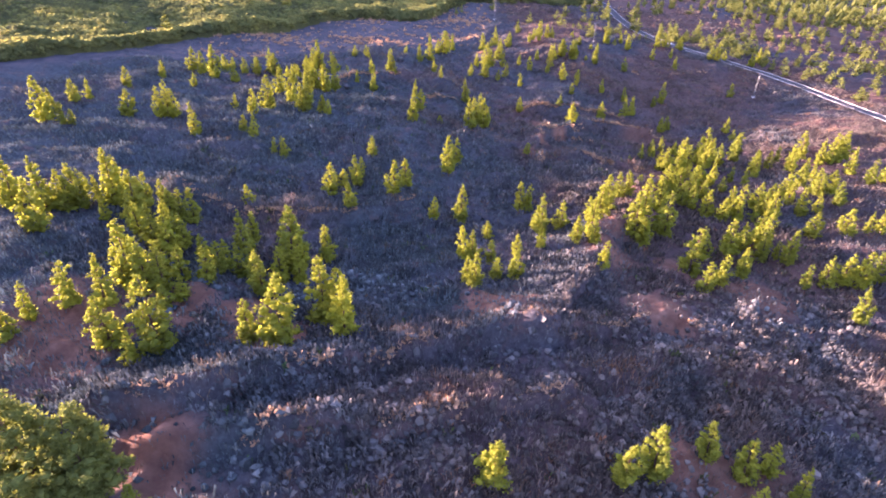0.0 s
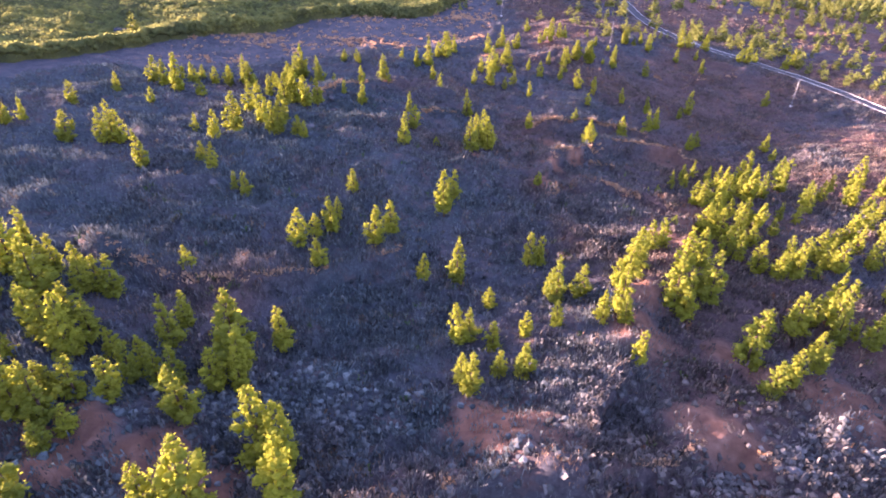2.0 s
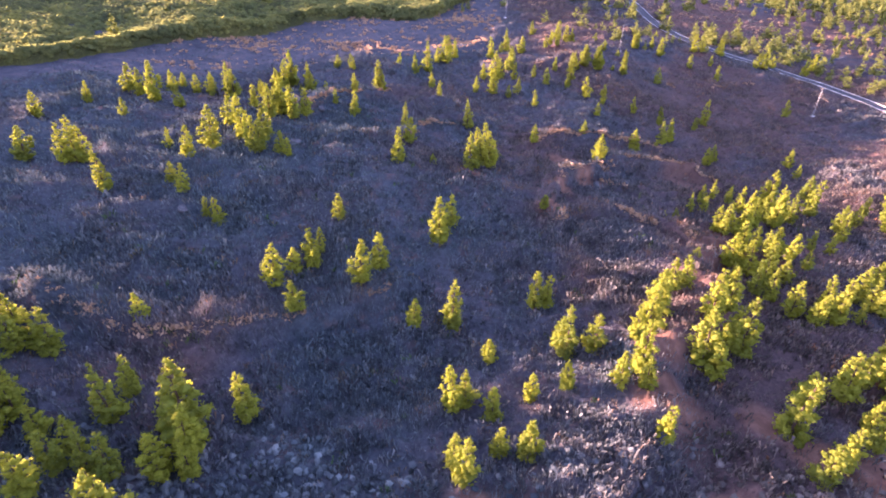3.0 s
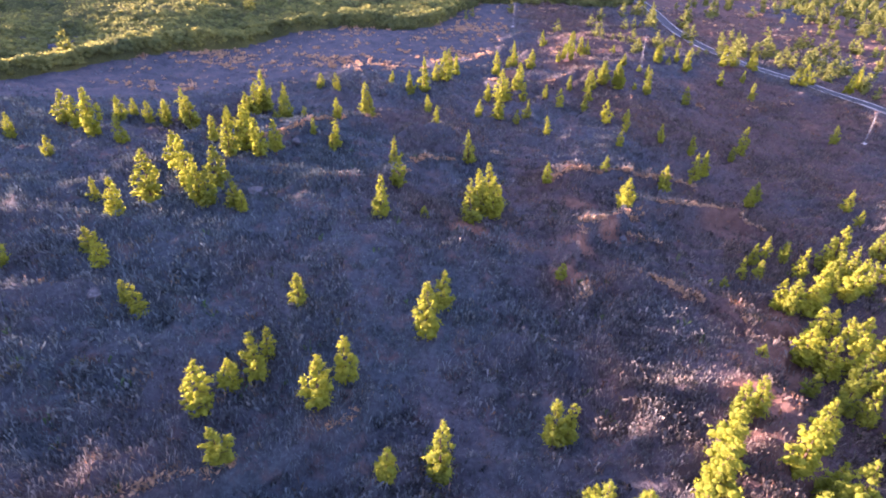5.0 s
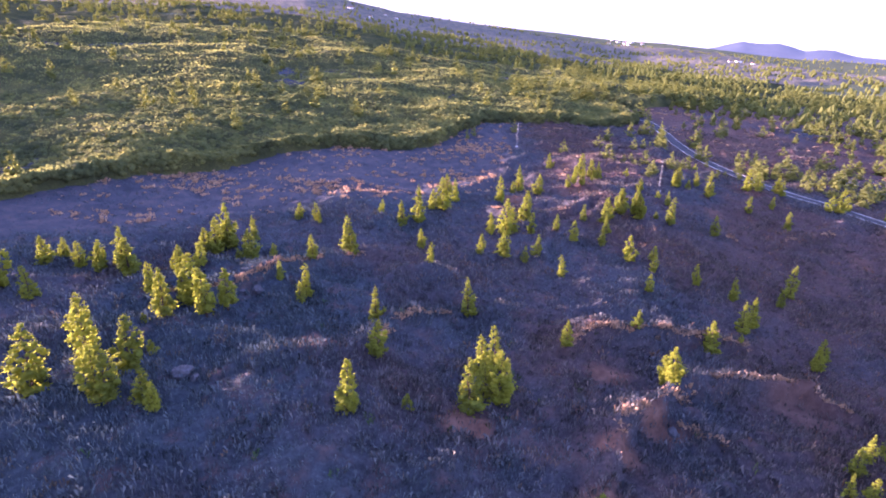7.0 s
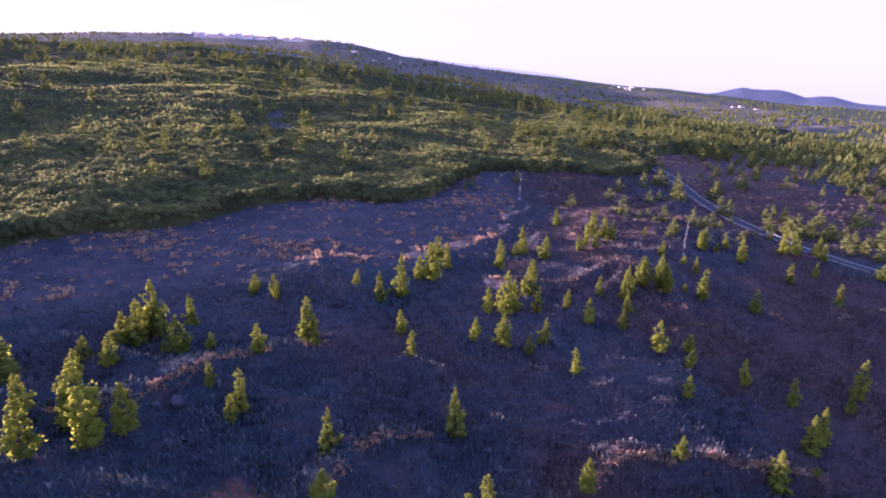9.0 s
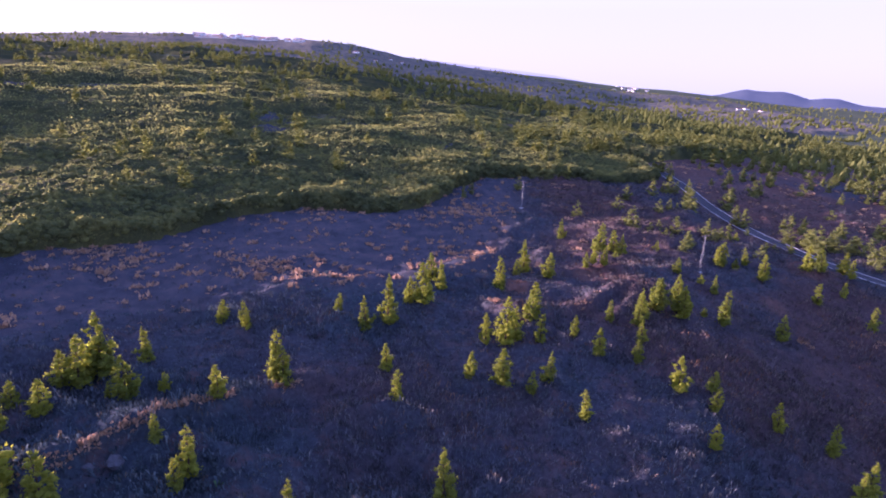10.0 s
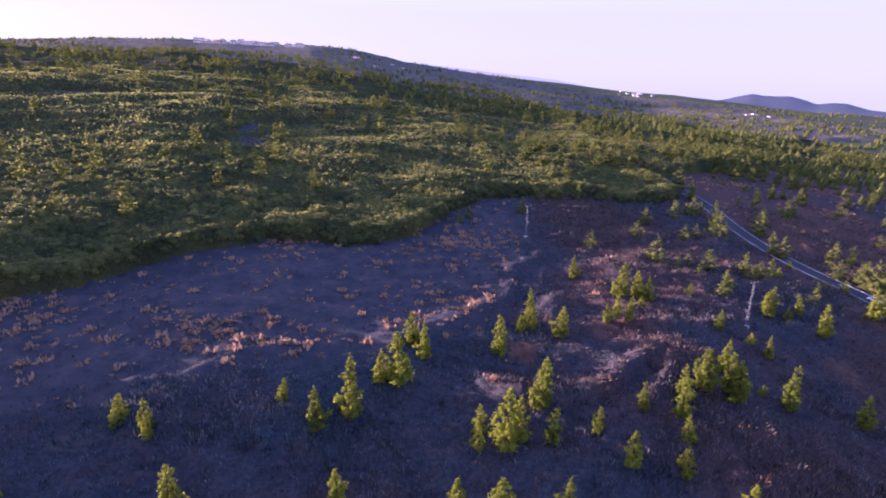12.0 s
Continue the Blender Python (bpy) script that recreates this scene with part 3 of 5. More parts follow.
build_scrub_bushes()


# ---- pines ----
# on the lowest terrace
NEAREST = [
    (-33.5, 41, 4.1), (-36.5, 41.5, 5.5), (-47.5, 43, 17.5), (-42.2, 43.6, 14.5), (7.4, 48.6, 8.2), (45.5, 48.6, 5.5),
    (52.2, 50.1, 9.2), (26.6, 51.7, 8.8), (31.8, 53.7, 10.5), (46.2, 54.7, 8), (50, 55.1, 6.7), (41.2, 57, 7.9)]
# grove above the lower terraces
LOWER_LEFT = [
    (-50.6, 69.7, 7.1), (-55.8, 73, 11.1), (-73.5, 73.5, 8.7), (-48.1, 74, 15.5), (-34, 76.8, 10.6), (-71.4, 77.8, 8.2),
    (-66.6, 81.6, 10), (-61, 82.5, 11.1), (-51.8, 85.2, 6), (-19.6, 86.1, 13.8), (-49.7, 88.4, 5.5), (-60.5, 88.8, 6.8),
    (-56.7, 89.2, 9.7), (-53.4, 89.4, 11.4), (-55.8, 93.1, 7.6), (-54.6, 94.1, 6.5), (-52.3, 94.6, 7.9), (-47.4, 95.5, 8.5),
    (-46.2, 99.5, 9), (-39.7, 99.6, 9), (-42.9, 100.4, 9.1), (-65.7, 100.7, 6.2), (-34.3, 101.6, 9.3), (-47, 103.6, 7.8),
    (-31.5, 104.3, 12.8), (-52, 104.9, 6.5), (-58.1, 105.2, 5.9), (-62.3, 105.8, 10.5), (-86.9, 106, 12.8), (-56.9, 107.8, 8.4)]
LOWER_LEFT_B = [
    (-66.3, 107.9, 9.5), (-58.3, 109.5, 7), (-61.1, 109.8, 9.1), (-69.9, 111.4, 7), (-43.5, 114, 9.1), (-26.9, 114.7, 11.2),
    (-77.6, 114.9, 6.4), (-99.5, 117.1, 13.6), (-71.5, 117.1, 13.2), (-93.4, 118.6, 13.7), (-88.3, 119.8, 9.4), (-65, 120, 8.6),
    (-85.3, 120.4, 10.7), (-90.2, 120.6, 10.9), (-91.8, 121, 5.6), (-87.5, 121.5, 11.9), (-60.6, 121.8, 9.5), (-78.6, 122.3, 15.2),
    (-63.9, 122.7, 8), (-83.3, 123.2, 7.2), (-79.7, 123.3, 6.6), (-72.2, 124.2, 8.8), (-91.5, 131.4, 5.1), (-84.6, 134.2, 9.3)]
# grove on the sunlit spur
LOWER_RIGHT = [
    (91.6, 95.9, 10.1), (8, 103.4, 9.1), (6.5, 106.8, 7.1), (62.6, 107.4, 8.8), (17.8, 109.4, 8.7), (13.7, 110.1, 6.5),
    (67.4, 110.3, 9.2), (89.5, 111.8, 7.2), (103.2, 113, 10.7), (94.8, 113.1, 9.3), (74.2, 113.7, 9), (99.6, 113.7, 9.8),
    (113, 115.3, 9.2), (109.6, 115.8, 9.2), (13.1, 118.5, 7.5), (76.9, 118.8, 7.5), (6.3, 119.4, 9.8), (8.5, 120.7, 8.4),
    (89.4, 121, 11.1), (39, 121.8, 7.1), (34.9, 122.2, 7.9), (84.1, 123.5, 10.1), (26.2, 123.6, 6.5), (68.9, 124.3, 8),
    (88.4, 124.4, 6.2), (75.3, 124.4, 11.3), (39.1, 125.6, 11), (85.5, 127.1, 12.7), (80.7, 127.5, 8.9), (54.7, 129.3, 13.2)]
LOWER_RIGHT_B = [
    (52.3, 130.6, 14.1), (86.7, 131.5, 11), (27.7, 132.6, 12), (33.1, 133.6, 9), (40.9, 134, 8.1), (115.2, 137.6, 8.6),
    (63.8, 137.9, 14.2), (106, 137.9, 8.8), (44.6, 139.3, 11.8), (123.3, 139.9, 7.1), (128.7, 142, 8.7), (59, 143.3, 12.9),
    (48.3, 144, 10.5), (85.4, 149, 9), (89.8, 149.3, 12.7), (65.7, 149.4, 10.9), (24, 149.5, 10), (96.5, 151.3, 6.5),
    (81.8, 152.6, 9.8), (102.4, 152.7, 10.1), (54, 152.7, 9.2), (57.4, 154.2, 8.8), (89.7, 154.6, 10.7), (113.5, 156.1, 10.2),
    (102.2, 156.6, 9.1), (118.7, 156.7, 7.4), (79.7, 158, 9.2), (127.5, 159.8, 9.2), (101, 159.9, 10), (77.1, 160.4, 8.5)]
LOWER_RIGHT_C = [
    (112.8, 161.8, 8.7), (81, 164, 12), (73.5, 164.4, 5.9), (86.4, 165, 7), (110, 166.8, 6.7), (115.2, 168.8, 8.7),
    (126.5, 169.6, 9), (131.4, 170.9, 9.5), (95, 171.1, 5.6), (80.3, 171.2, 10.4), (3.1, 171.2, 14.1), (127.5, 172, 9.6),
    (86.4, 172.2, 10.6), (91.5, 173.3, 9), (77, 173.8, 9.7), (124.2, 176.6, 9.8), (89.5, 176.8, 8.9)]
# scattered over the middle slope
MIDDLE = [
    (-25, 140.1, 8.5), (-32, 150.5, 10.2), (-13.6, 152.3, 11.6), (-29.3, 155.5, 7.1), (-25.5, 158.1, 10.9), (-53.6, 170.8, 6.1),
    (-119.9, 172.5, 7.5), (-117, 172.5, 5.1), (-125.3, 173, 14.5), (-22.2, 175, 7.5), (-80.1, 176.5, 11.1), (81.5, 178.1, 11.6),
    (151.5, 179.7, 9.9), (157.9, 181.7, 10.8), (132.7, 183.2, 7.4), (-66.8, 183.7, 6.7), (109.8, 184.3, 6.7), (89.2, 185, 7.8),
    (-131.2, 185.4, 8.3), (105.7, 186.2, 6.7), (132.8, 187.9, 7.4), (-96.3, 188.3, 11), (-93.9, 189, 13.2), (-107.9, 189.3, 9.9),
    (82.8, 190.1, 9.9), (116.1, 190.5, 10.2), (-92.5, 190.7, 10.7), (152.2, 192, 10.8), (88.9, 192.4, 14.1), (130.3, 192.4, 10.2)]
MIDDLE_B = [
    (81.5, 192.6, 8.6), (-127.8, 194, 9), (91, 194.4, 9.1), (32.1, 194.7, 4.9), (118.9, 196.2, 9.6), (93.5, 196.8, 9.4),
    (100.6, 197.6, 13.3), (-125.2, 197.9, 7.5), (126.3, 200.5, 8.4), (69.5, 200.6, 2.2), (72.8, 200.8, 3.4), (-75.1, 201.7, 6.3),
    (107.7, 201.9, 10.7), (147.1, 202, 10.6), (136, 202.2, 7.8), (99.9, 202.6, 6.9), (-51.1, 202.6, 11.2), (151.6, 202.9, 12.4),
    (-43.7, 203, 7.7), (154.3, 203.7, 11.6), (-63.7, 204.6, 13), (114.5, 204.6, 12.6), (78.7, 205, 6.5), (154.7, 205, 8.5),
    (82.8, 205.1, 5.9), (158.1, 206.2, 12.5), (133.6, 207.4, 7.1), (-10.2, 208.4, 11.6), (95.2, 208.5, 9.5), (108.2, 209.1, 10)]
MIDDLE_C = [
    (144.7, 210.8, 12), (-0.1, 212.6, 3.6), (85.2, 213.1, 7.2), (-119.5, 214.1, 8.4), (108, 215.7, 14), (-62.1, 216.3, 10.9),
    (11.4, 216.4, 12.7), (90.6, 216.9, 6.6), (106.8, 217.4, 10.6), (-96.1, 219.4, 5.9), (-51.3, 219.6, 3.6), (17.7, 221.6, 12.6),
    (14.8, 222.4, 9.2), (125.2, 223.1, 9.4), (19.2, 226.4, 7.7), (-56.7, 227.3, 2.5), (-112.5, 229.2, 7.9), (-8.6, 231.1, 9.3),
    (56.3, 232.1, 8.8), (-84.9, 232.7, 8), (-94.2, 236, 14), (-100.2, 239.3, 9.7), (-104.5, 240.4, 10.5), (-63, 241.9, 8.4),
    (-56.5, 243.2, 9.5), (-54.3, 243.8, 13.4), (35.2, 244.7, 7.1)]
# scattered over the upper slope
UPPER = [
    (134.5, 245.8, 6.5), (-81.1, 251.5, 9.1), (-75.3, 252.1, 10.6), (-95.4, 252.2, 8.3), (-82.2, 253.2, 7.8), (134.8, 253.3, 7.6),
    (-87.4, 253.4, 7.4), (-30.3, 254.3, 9.9), (55.3, 254.9, 5.3), (-93.4, 256.6, 6.2), (-64.5, 257.4, 6.6), (-38.4, 259.3, 6),
    (85.4, 260.4, 2.5), (-61.1, 262.9, 7.5), (110.8, 263.9, 8.1), (-67.6, 264.5, 5.7), (-50.2, 270.9, 9.8), (-63.9, 272.3, 7.9),
    (-61.5, 273.7, 11.5), (-45.4, 275.2, 4.6), (-61.9, 276.8, 7.8), (96.6, 277.1, 9.8), (-59.6, 277.4, 14), (-23.6, 281.8, 9),
    (94.9, 286.7, 8.6), (112.2, 290.3, 6.6), (70.2, 290.4, 7), (29.7, 290.6, 5.8), (23.1, 292.1, 9.3), (71.5, 295.6, 5.7)]
UPPER_B = [
    (34.1, 295.8, 7.7), (-38.9, 300, 6.6), (-44.9, 302.3, 5.9), (57.6, 306.6, 7.4), (48, 308.2, 7.9), (24.8, 310.2, 13.1),
    (162.1, 310.6, 7.7), (19.6, 313.9, 6.7), (60.8, 315.9, 6.2), (43.3, 316.3, 6.2), (61.3, 321.6, 9.1), (-1.9, 324.6, 8.2),
    (1.9, 324.8, 12.6), (64.3, 329.4, 9.2), (76.7, 330.1, 10.4), (69.7, 331.9, 10.5), (74.9, 331.9, 10.5), (84.7, 335.4, 3.1),
    (6.6, 338.1, 9.2), (78.4, 341.9, 8.8)]
# by the road and the pylons
FAR_SLOPE = [
    (41, 354.8, 8.9), (95.9, 355.7, 6.5), (30.8, 357.2, 5.9), (132.6, 360.1, 7.7), (60.7, 361.6, 7.3), (54.7, 361.9, 5.9),
    (57, 362, 8.1), (86.6, 365, 6), (147.9, 370, 6.2), (201.4, 370.2, 10.6), (177.6, 370.2, 11.8), (174, 371.3, 8.2),
    (207.8, 375.7, 10.8), (187.5, 379.6, 7.1), (107.3, 380.6, 7.9), (108.5, 381, 9.6), (118, 382.7, 7.2), (72.7, 384.2, 8),
    (159.6, 385.1, 7.6), (148.1, 385.5, 10.7), (70.2, 387, 8.9), (144.7, 388.5, 10.5), (87.1, 389.1, 4.3), (161, 391.9, 9.3)]
# single pines that stand clear of the groves
LONE = [
    (-28.1, 76.1, 15.5), (-16.8, 77.6, 12.8), (-22.3, 87.4, 15.4), (-60, 90.5, 15.5), (-35.8, 93, 11.8), (-30.6, 102.6, 8.2),
    (-58.3, 103.8, 13.8), (-33.3, 108.4, 15.5), (-44.5, 109.1, 11.7), (39.3, 111.4, 8.1), (62.5, 117, 14.1), (19.8, 122.1, 6.6),
    (-73.2, 122.7, 8.4), (-68.7, 126, 7.2), (-49.2, 129.6, 5.8), (86, 129.9, 8.6), (13.2, 132.9, 5.8), (27.1, 136, 7.7),
    (-1.5, 141.2, 8.2), (63.8, 141.3, 9.9), (6.1, 142.9, 12.8), (26.8, 150.4, 9.2), (-10.7, 159, 10.5), (-24.6, 161.8, 7.3),
    (-49.6, 167.8, 8.2), (67.1, 171.3, 3.3), (-62.1, 179.4, 8.1), (5.5, 181, 9.6), (90, 181.1, 7.6), (-66.5, 194.9, 10.1)]
LONE_B = [
    (-41.2, 201.4, 6.3), (-49.1, 201.8, 10.4), (104.4, 208.4, 9.3), (-56, 208.9, 13.4), (-51.3, 212.3, 13), (96.6, 218, 6.5),
    (99.5, 223.5, 6.2), (14.1, 230.1, 10.5), (-54.7, 231.8, 11.9), (17.5, 234.1, 11.4), (56, 234.7, 8.2), (-48.4, 237.7, 12.9),
    (-45.7, 242.5, 10.8), (-11.1, 246, 9.6), (-72.6, 249.8, 10.2), (-30.6, 250.9, 6.3), (75.3, 255.9, 9.7), (105.5, 258.1, 8.3),
    (11.6, 258.5, 11), (-54, 271.5, 3.7), (-32.9, 272, 7.4), (91.9, 272.5, 9.9), (-58.1, 277, 9.5), (65.6, 278.7, 5.7),
    (-25.4, 282.3, 12.3), (0.6, 282.4, 8.2), (40.2, 283.7, 7.5), (-54, 284.5, 8.4), (83.4, 288.7, 7.8), (-3.2, 291.5, 7.2)]
LONE_C = [
    (15.6, 293.8, 7.7), (63.7, 295.9, 9.8), (119.1, 297.9, 12.2), (-11.1, 308.7, 9.3), (-19, 312.5, 5.7), (27.5, 312.8, 9.8),
    (33.8, 313, 8.2), (-6.1, 314.3, 13.5), (32.5, 322, 11.6), (54.4, 323.9, 7), (33.6, 328.1, 8.3), (89.7, 332.4, 11.5),
    (107.5, 333.6, 8.6), (3.2, 342.3, 9), (24.9, 345.3, 10.9), (142.1, 345.9, 8.8), (33.6, 360.8, 11.8), (119.6, 371.3, 11.1),
    (68.9, 378.3, 4.1), (64.3, 385, 11.4), (51.9, 398.9, 8.3), (133.4, 423.7, 4.1)]
# single pines that stand out of the scrub
BEYOND = [
    (-141.2, 304.1, 9.9), (-122.7, 393.7, 9.6), (-101.4, 401.4, 7.7), (96, 405.5, 6.4), (220.2, 406.9, 10.7), (138.4, 407.8, 5.6),
    (188.8, 411.5, 9.4), (144.3, 412, 4.4), (120.6, 416.1, 6.4), (125.9, 416.4, 8.7), (104.8, 418.7, 9.4), (155.2, 418.7, 5.3),
    (85.5, 419, 11.2), (119.1, 421, 9.3), (98.1, 421.3, 6.3), (84.7, 422.6, 5), (168.6, 422.6, 12.4), (126.4, 423.4, 5.4),
    (178.6, 425.7, 8.4), (212.8, 426.2, 9.8), (-135.7, 431, 8.2), (172.6, 433.8, 8.6), (201, 435.8, 7.2), (65, 435.9, 9),
    (183.4, 437.9, 6.4), (147, 441.6, 3.7), (237.8, 447.7, 7.4), (214, 451, 6.9), (-125, 452.9, 5.6), (235.5, 455.3, 10.7)]
BEYOND_B = [
    (11.5, 455.5, 6.4), (199.4, 455.9, 9.1), (170.5, 456.3, 3.7), (152.4, 456.7, 9.8), (181.1, 456.8, 5.3), (-95.5, 457.6, 10.2),
    (149.1, 459.7, 10.4), (111, 460.8, 8.5), (224.9, 463.8, 10.9), (-166.9, 466.6, 6.6), (118.5, 467.6, 7.1), (123.4, 470.3, 4.9),
    (130, 470.3, 13), (-58.3, 475.1, 8.6), (41.1, 479.5, 8.1), (100.4, 483.3, 8.7), (133.5, 484.5, 10), (156, 485.9, 11.8),
    (-174.1, 489.1, 9.8), (259.6, 492.2, 9.1), (117.1, 493.3, 11.4), (252.5, 496, 9.2), (-94.5, 499.4, 8.7), (129.9, 503.5, 11.1),
    (126.5, 503.6, 7.6), (165.5, 503.7, 9.4), (72, 508.7, 9.8), (291.3, 509.4, 11.4), (137.1, 510.9, 7.5), (67, 518.2, 9.8)]
BEYOND_C = [
    (185.2, 518.8, 10.8), (304.3, 520.3, 11.7), (296.9, 524.3, 9.8), (192.7, 527.4, 11), (25.2, 531, 12.6), (269, 535.4, 8),
    (61.6, 537.3, 11.3), (142.7, 541.4, 11.5), (70.4, 541.5, 9.8), (119.8, 548.7, 10), (210.9, 552.9, 10.1), (-105.7, 562.5, 13),
    (59.6, 563, 13), (142.7, 563, 13), (-102.4, 564.3, 13), (206.8, 564.3, 6.9), (70.9, 569.2, 13), (48.3, 574.1, 13),
    (96.4, 581.2, 12.7), (119, 584.4, 9.1), (178.8, 586.5, 6.2), (108.4, 587.5, 10.4), (-144.8, 587.6, 11), (111.7, 589.3, 11.3),
    (103.2, 594.1, 11), (107, 594.5, 12.3), (106.5, 595.9, 12), (82.3, 596.3, 13), (110.3, 596.3, 13), (18.8, 622.3, 13)]
BEYOND_D = [
    (58.3, 623.9, 13), (-3.1, 628.5, 6.8), (130, 634.9, 12.3), (26.9, 643.9, 7.1), (206.4, 649.9, 8.5), (100.2, 653.8, 13),
    (37.2, 656.1, 6), (8.7, 658.6, 8.6), (-97.4, 674.1, 8.9)]
# more pines round the road and the pylons
BY_THE_ROAD = [
    (77.4, 332, 7), (69.3, 332.5, 9.7), (58, 309.4, 4.3), (19.5, 308.2, 4.9), (-45, 300.5, 2.8), (-37.2, 298.1, 5.7),
    (93.1, 359.6, 3.8), (113.2, 379.3, 4.6)]
PAST_THE_ROAD = [
    (137, 493.4, 13.1), (93.1, 417.2, 5.6), (161.9, 433.9, 7.8), (129.5, 394.6, 7.3), (239.8, 521.9, 6.8), (15.5, 463, 6.6),
    (88.2, 455.1, 9.7), (98.2, 391.1, 6.7), (208.4, 393, 9.4), (202.5, 393.1, 9.9), (154, 394, 7.7), (151.9, 395.3, 8.8),
    (102.1, 397.1, 8.3), (103.5, 398.6, 6.2)]
SLOPE_PINES = BY_THE_ROAD + NEAREST + LOWER_LEFT + LOWER_LEFT_B + LOWER_RIGHT + LOWER_RIGHT_B + LOWER_RIGHT_C + MIDDLE + MIDDLE_B + MIDDLE_C + UPPER + UPPER_B + FAR_SLOPE + LONE + LONE_B + LONE_C
FAR_PINES = PAST_THE_ROAD + BEYOND + BEYOND_B + BEYOND_C + BEYOND_D


GEM_V = np.array([(1, 0, 0), (-1, 0, 0), (0, 1, 0), (0, -1, 0), (0, 0, 1), (0, 0, -1)], float) * 1.15
GEM_F = np.array([(0, 2, 4), (2, 1, 4), (1, 3, 4), (3, 0, 4), (2, 0, 5), (1, 2, 5), (3, 1, 5), (0, 3, 5)])


def crown_shape(rng, clumps, per, wide, low, core_v=None, core_f=None, solid=0.52, lean=0.0):
    """Needle clumps round a stem 9 m tall: dense rounded puffs with short pointed sprays on them."""
    verts, tris, at = [], [], 0
    waist = rng.uniform(0.6, 0.86)
    for k in range(clumps):
        f = low + (0.97 - low) * ((k + rng.uniform(0, 1)) / clumps) ** 1.12
        prof = wide * 1.1 * (1 - f) ** waist * min(1.0, 0.5 + 1.7 * (f - low)) * rng.uniform(0.55, 1.2)
        ang = k * 2.4 + rng.uniform(-0.6, 0.6)
        r = prof * rng.uniform(0.45, 1.0) * (1 + 0.22 * math.cos(ang * 1.0 + 5 * f + lean))
        c = np.array([r * math.cos(ang) + lean * f * f, r * math.sin(ang), 9 * f + rng.uniform(-0.3, 0.3) - 0.1 * r])
        s = (0.30 + 0.68 * (1 - f)) * rng.uniform(0.7, 1.35) * (wide / 2.2) ** 0.5 * (54 / clumps) ** 0.42
        cv, cf = (BALL_V, BALL_F) if core_v is None else (core_v, core_f)
        core = cv * np.array([1, 1, 0.85]) * s * solid * rng.uniform(0.7, 1.2, (len(cv), 1)) + c
        verts.append(core)
        tris.append(cf + at)
        at += len(core)
        d = rng.normal(0, 1, (per, 3))
        d /= np.linalg.norm(d, axis=1)[:, None]
        d += np.array([0.4 * math.cos(ang), 0.4 * math.sin(ang), 0.35])
        d /= np.linalg.norm(d, axis=1)[:, None]
        v, q = blades(c + d * s * solid * 0.55, d, np.full(per, s * 0.78), np.full(per, s * 0.17), rng, jitter=0.4)
        v = v.reshape(-1, 4, 3)[:, 1:].reshape(-1, 3)
        verts.append(v)
        tris.append(np.arange(len(v)).reshape(-1, 3) + at)
        at += len(v)
    t = np.concatenate(tris)
    return np.concatenate(verts), t


def trunk_shape(rng):
    bm = bmesh.new()
    last, rad = Vector((0, 0, -0.6)), 0.19
    bends = [Vector((rng.uniform(-0.12, 0.12), rng.uniform(-0.12, 0.12), z)) for z in (1.2, 3.0, 5.0, 7.0, 8.6)]
    for p in bends:
        r2 = max(0.03, 0.19 * (1 - p.z / 9.2))
        rod(bm, last, p, rad, r2, 7)
        last, rad = p, r2
    for k in range(9):
        z = 1.2 + k * 0.75
        ang = k * 2.4 + rng.uniform(-0.4, 0.4)
        reach = 1.6 * (1 - z / 9.5)
        rod(bm, (0, 0, z), (reach * math.cos(ang), reach * math.sin(ang), z + 0.35 * reach), 0.05, 0.018, 4)
    return bm


def build_pine(seed, clumps, per, wide, low):
    rng = np.random.default_rng(seed)
    tree = new("pine_tree")
    part("trunk", trunk_shape(rng), BARK, tree, "dark brown bark trunk with thin limbs", True)
    v, t = crown_shape(rng, clumps, per, wide, low, None, None, 0.68, rng.uniform(-0.5, 0.5))
    old = clumps > 100
    crown = new("crown", mesh_of("crown", v, t, OLD_NEEDLES if old else NEEDLES))
    crown.parent = tree
    crown["label"] = "dark green needle crown with pale tips" if old else "yellow-green needle crown"
    return tree


PINE_KINDS = [(1, 66, 11, 2.05, 0.08), (2, 70, 11, 2.3, 0.06), (3, 62, 11, 1.8, 0.10), (4, 58, 11, 2.7, 0.06), (5, 68, 11, 2.2, 0.14), (6, 60, 11, 2.9, 0.10), (8, 70, 11, 2.5, 0.12), (9, 64, 11, 2.0, 0.05),
              (10, 60, 11, 2.35, 0.16), (11, 70, 11, 1.9, 0.04), (12, 64, 11, 2.6, 0.09)]
BIG = len(PINE_KINDS)
PINE_KINDS.append((7, 150, 46, 3.1, 0.2))
PINES = [build_pine(*k) for k in PINE_KINDS]


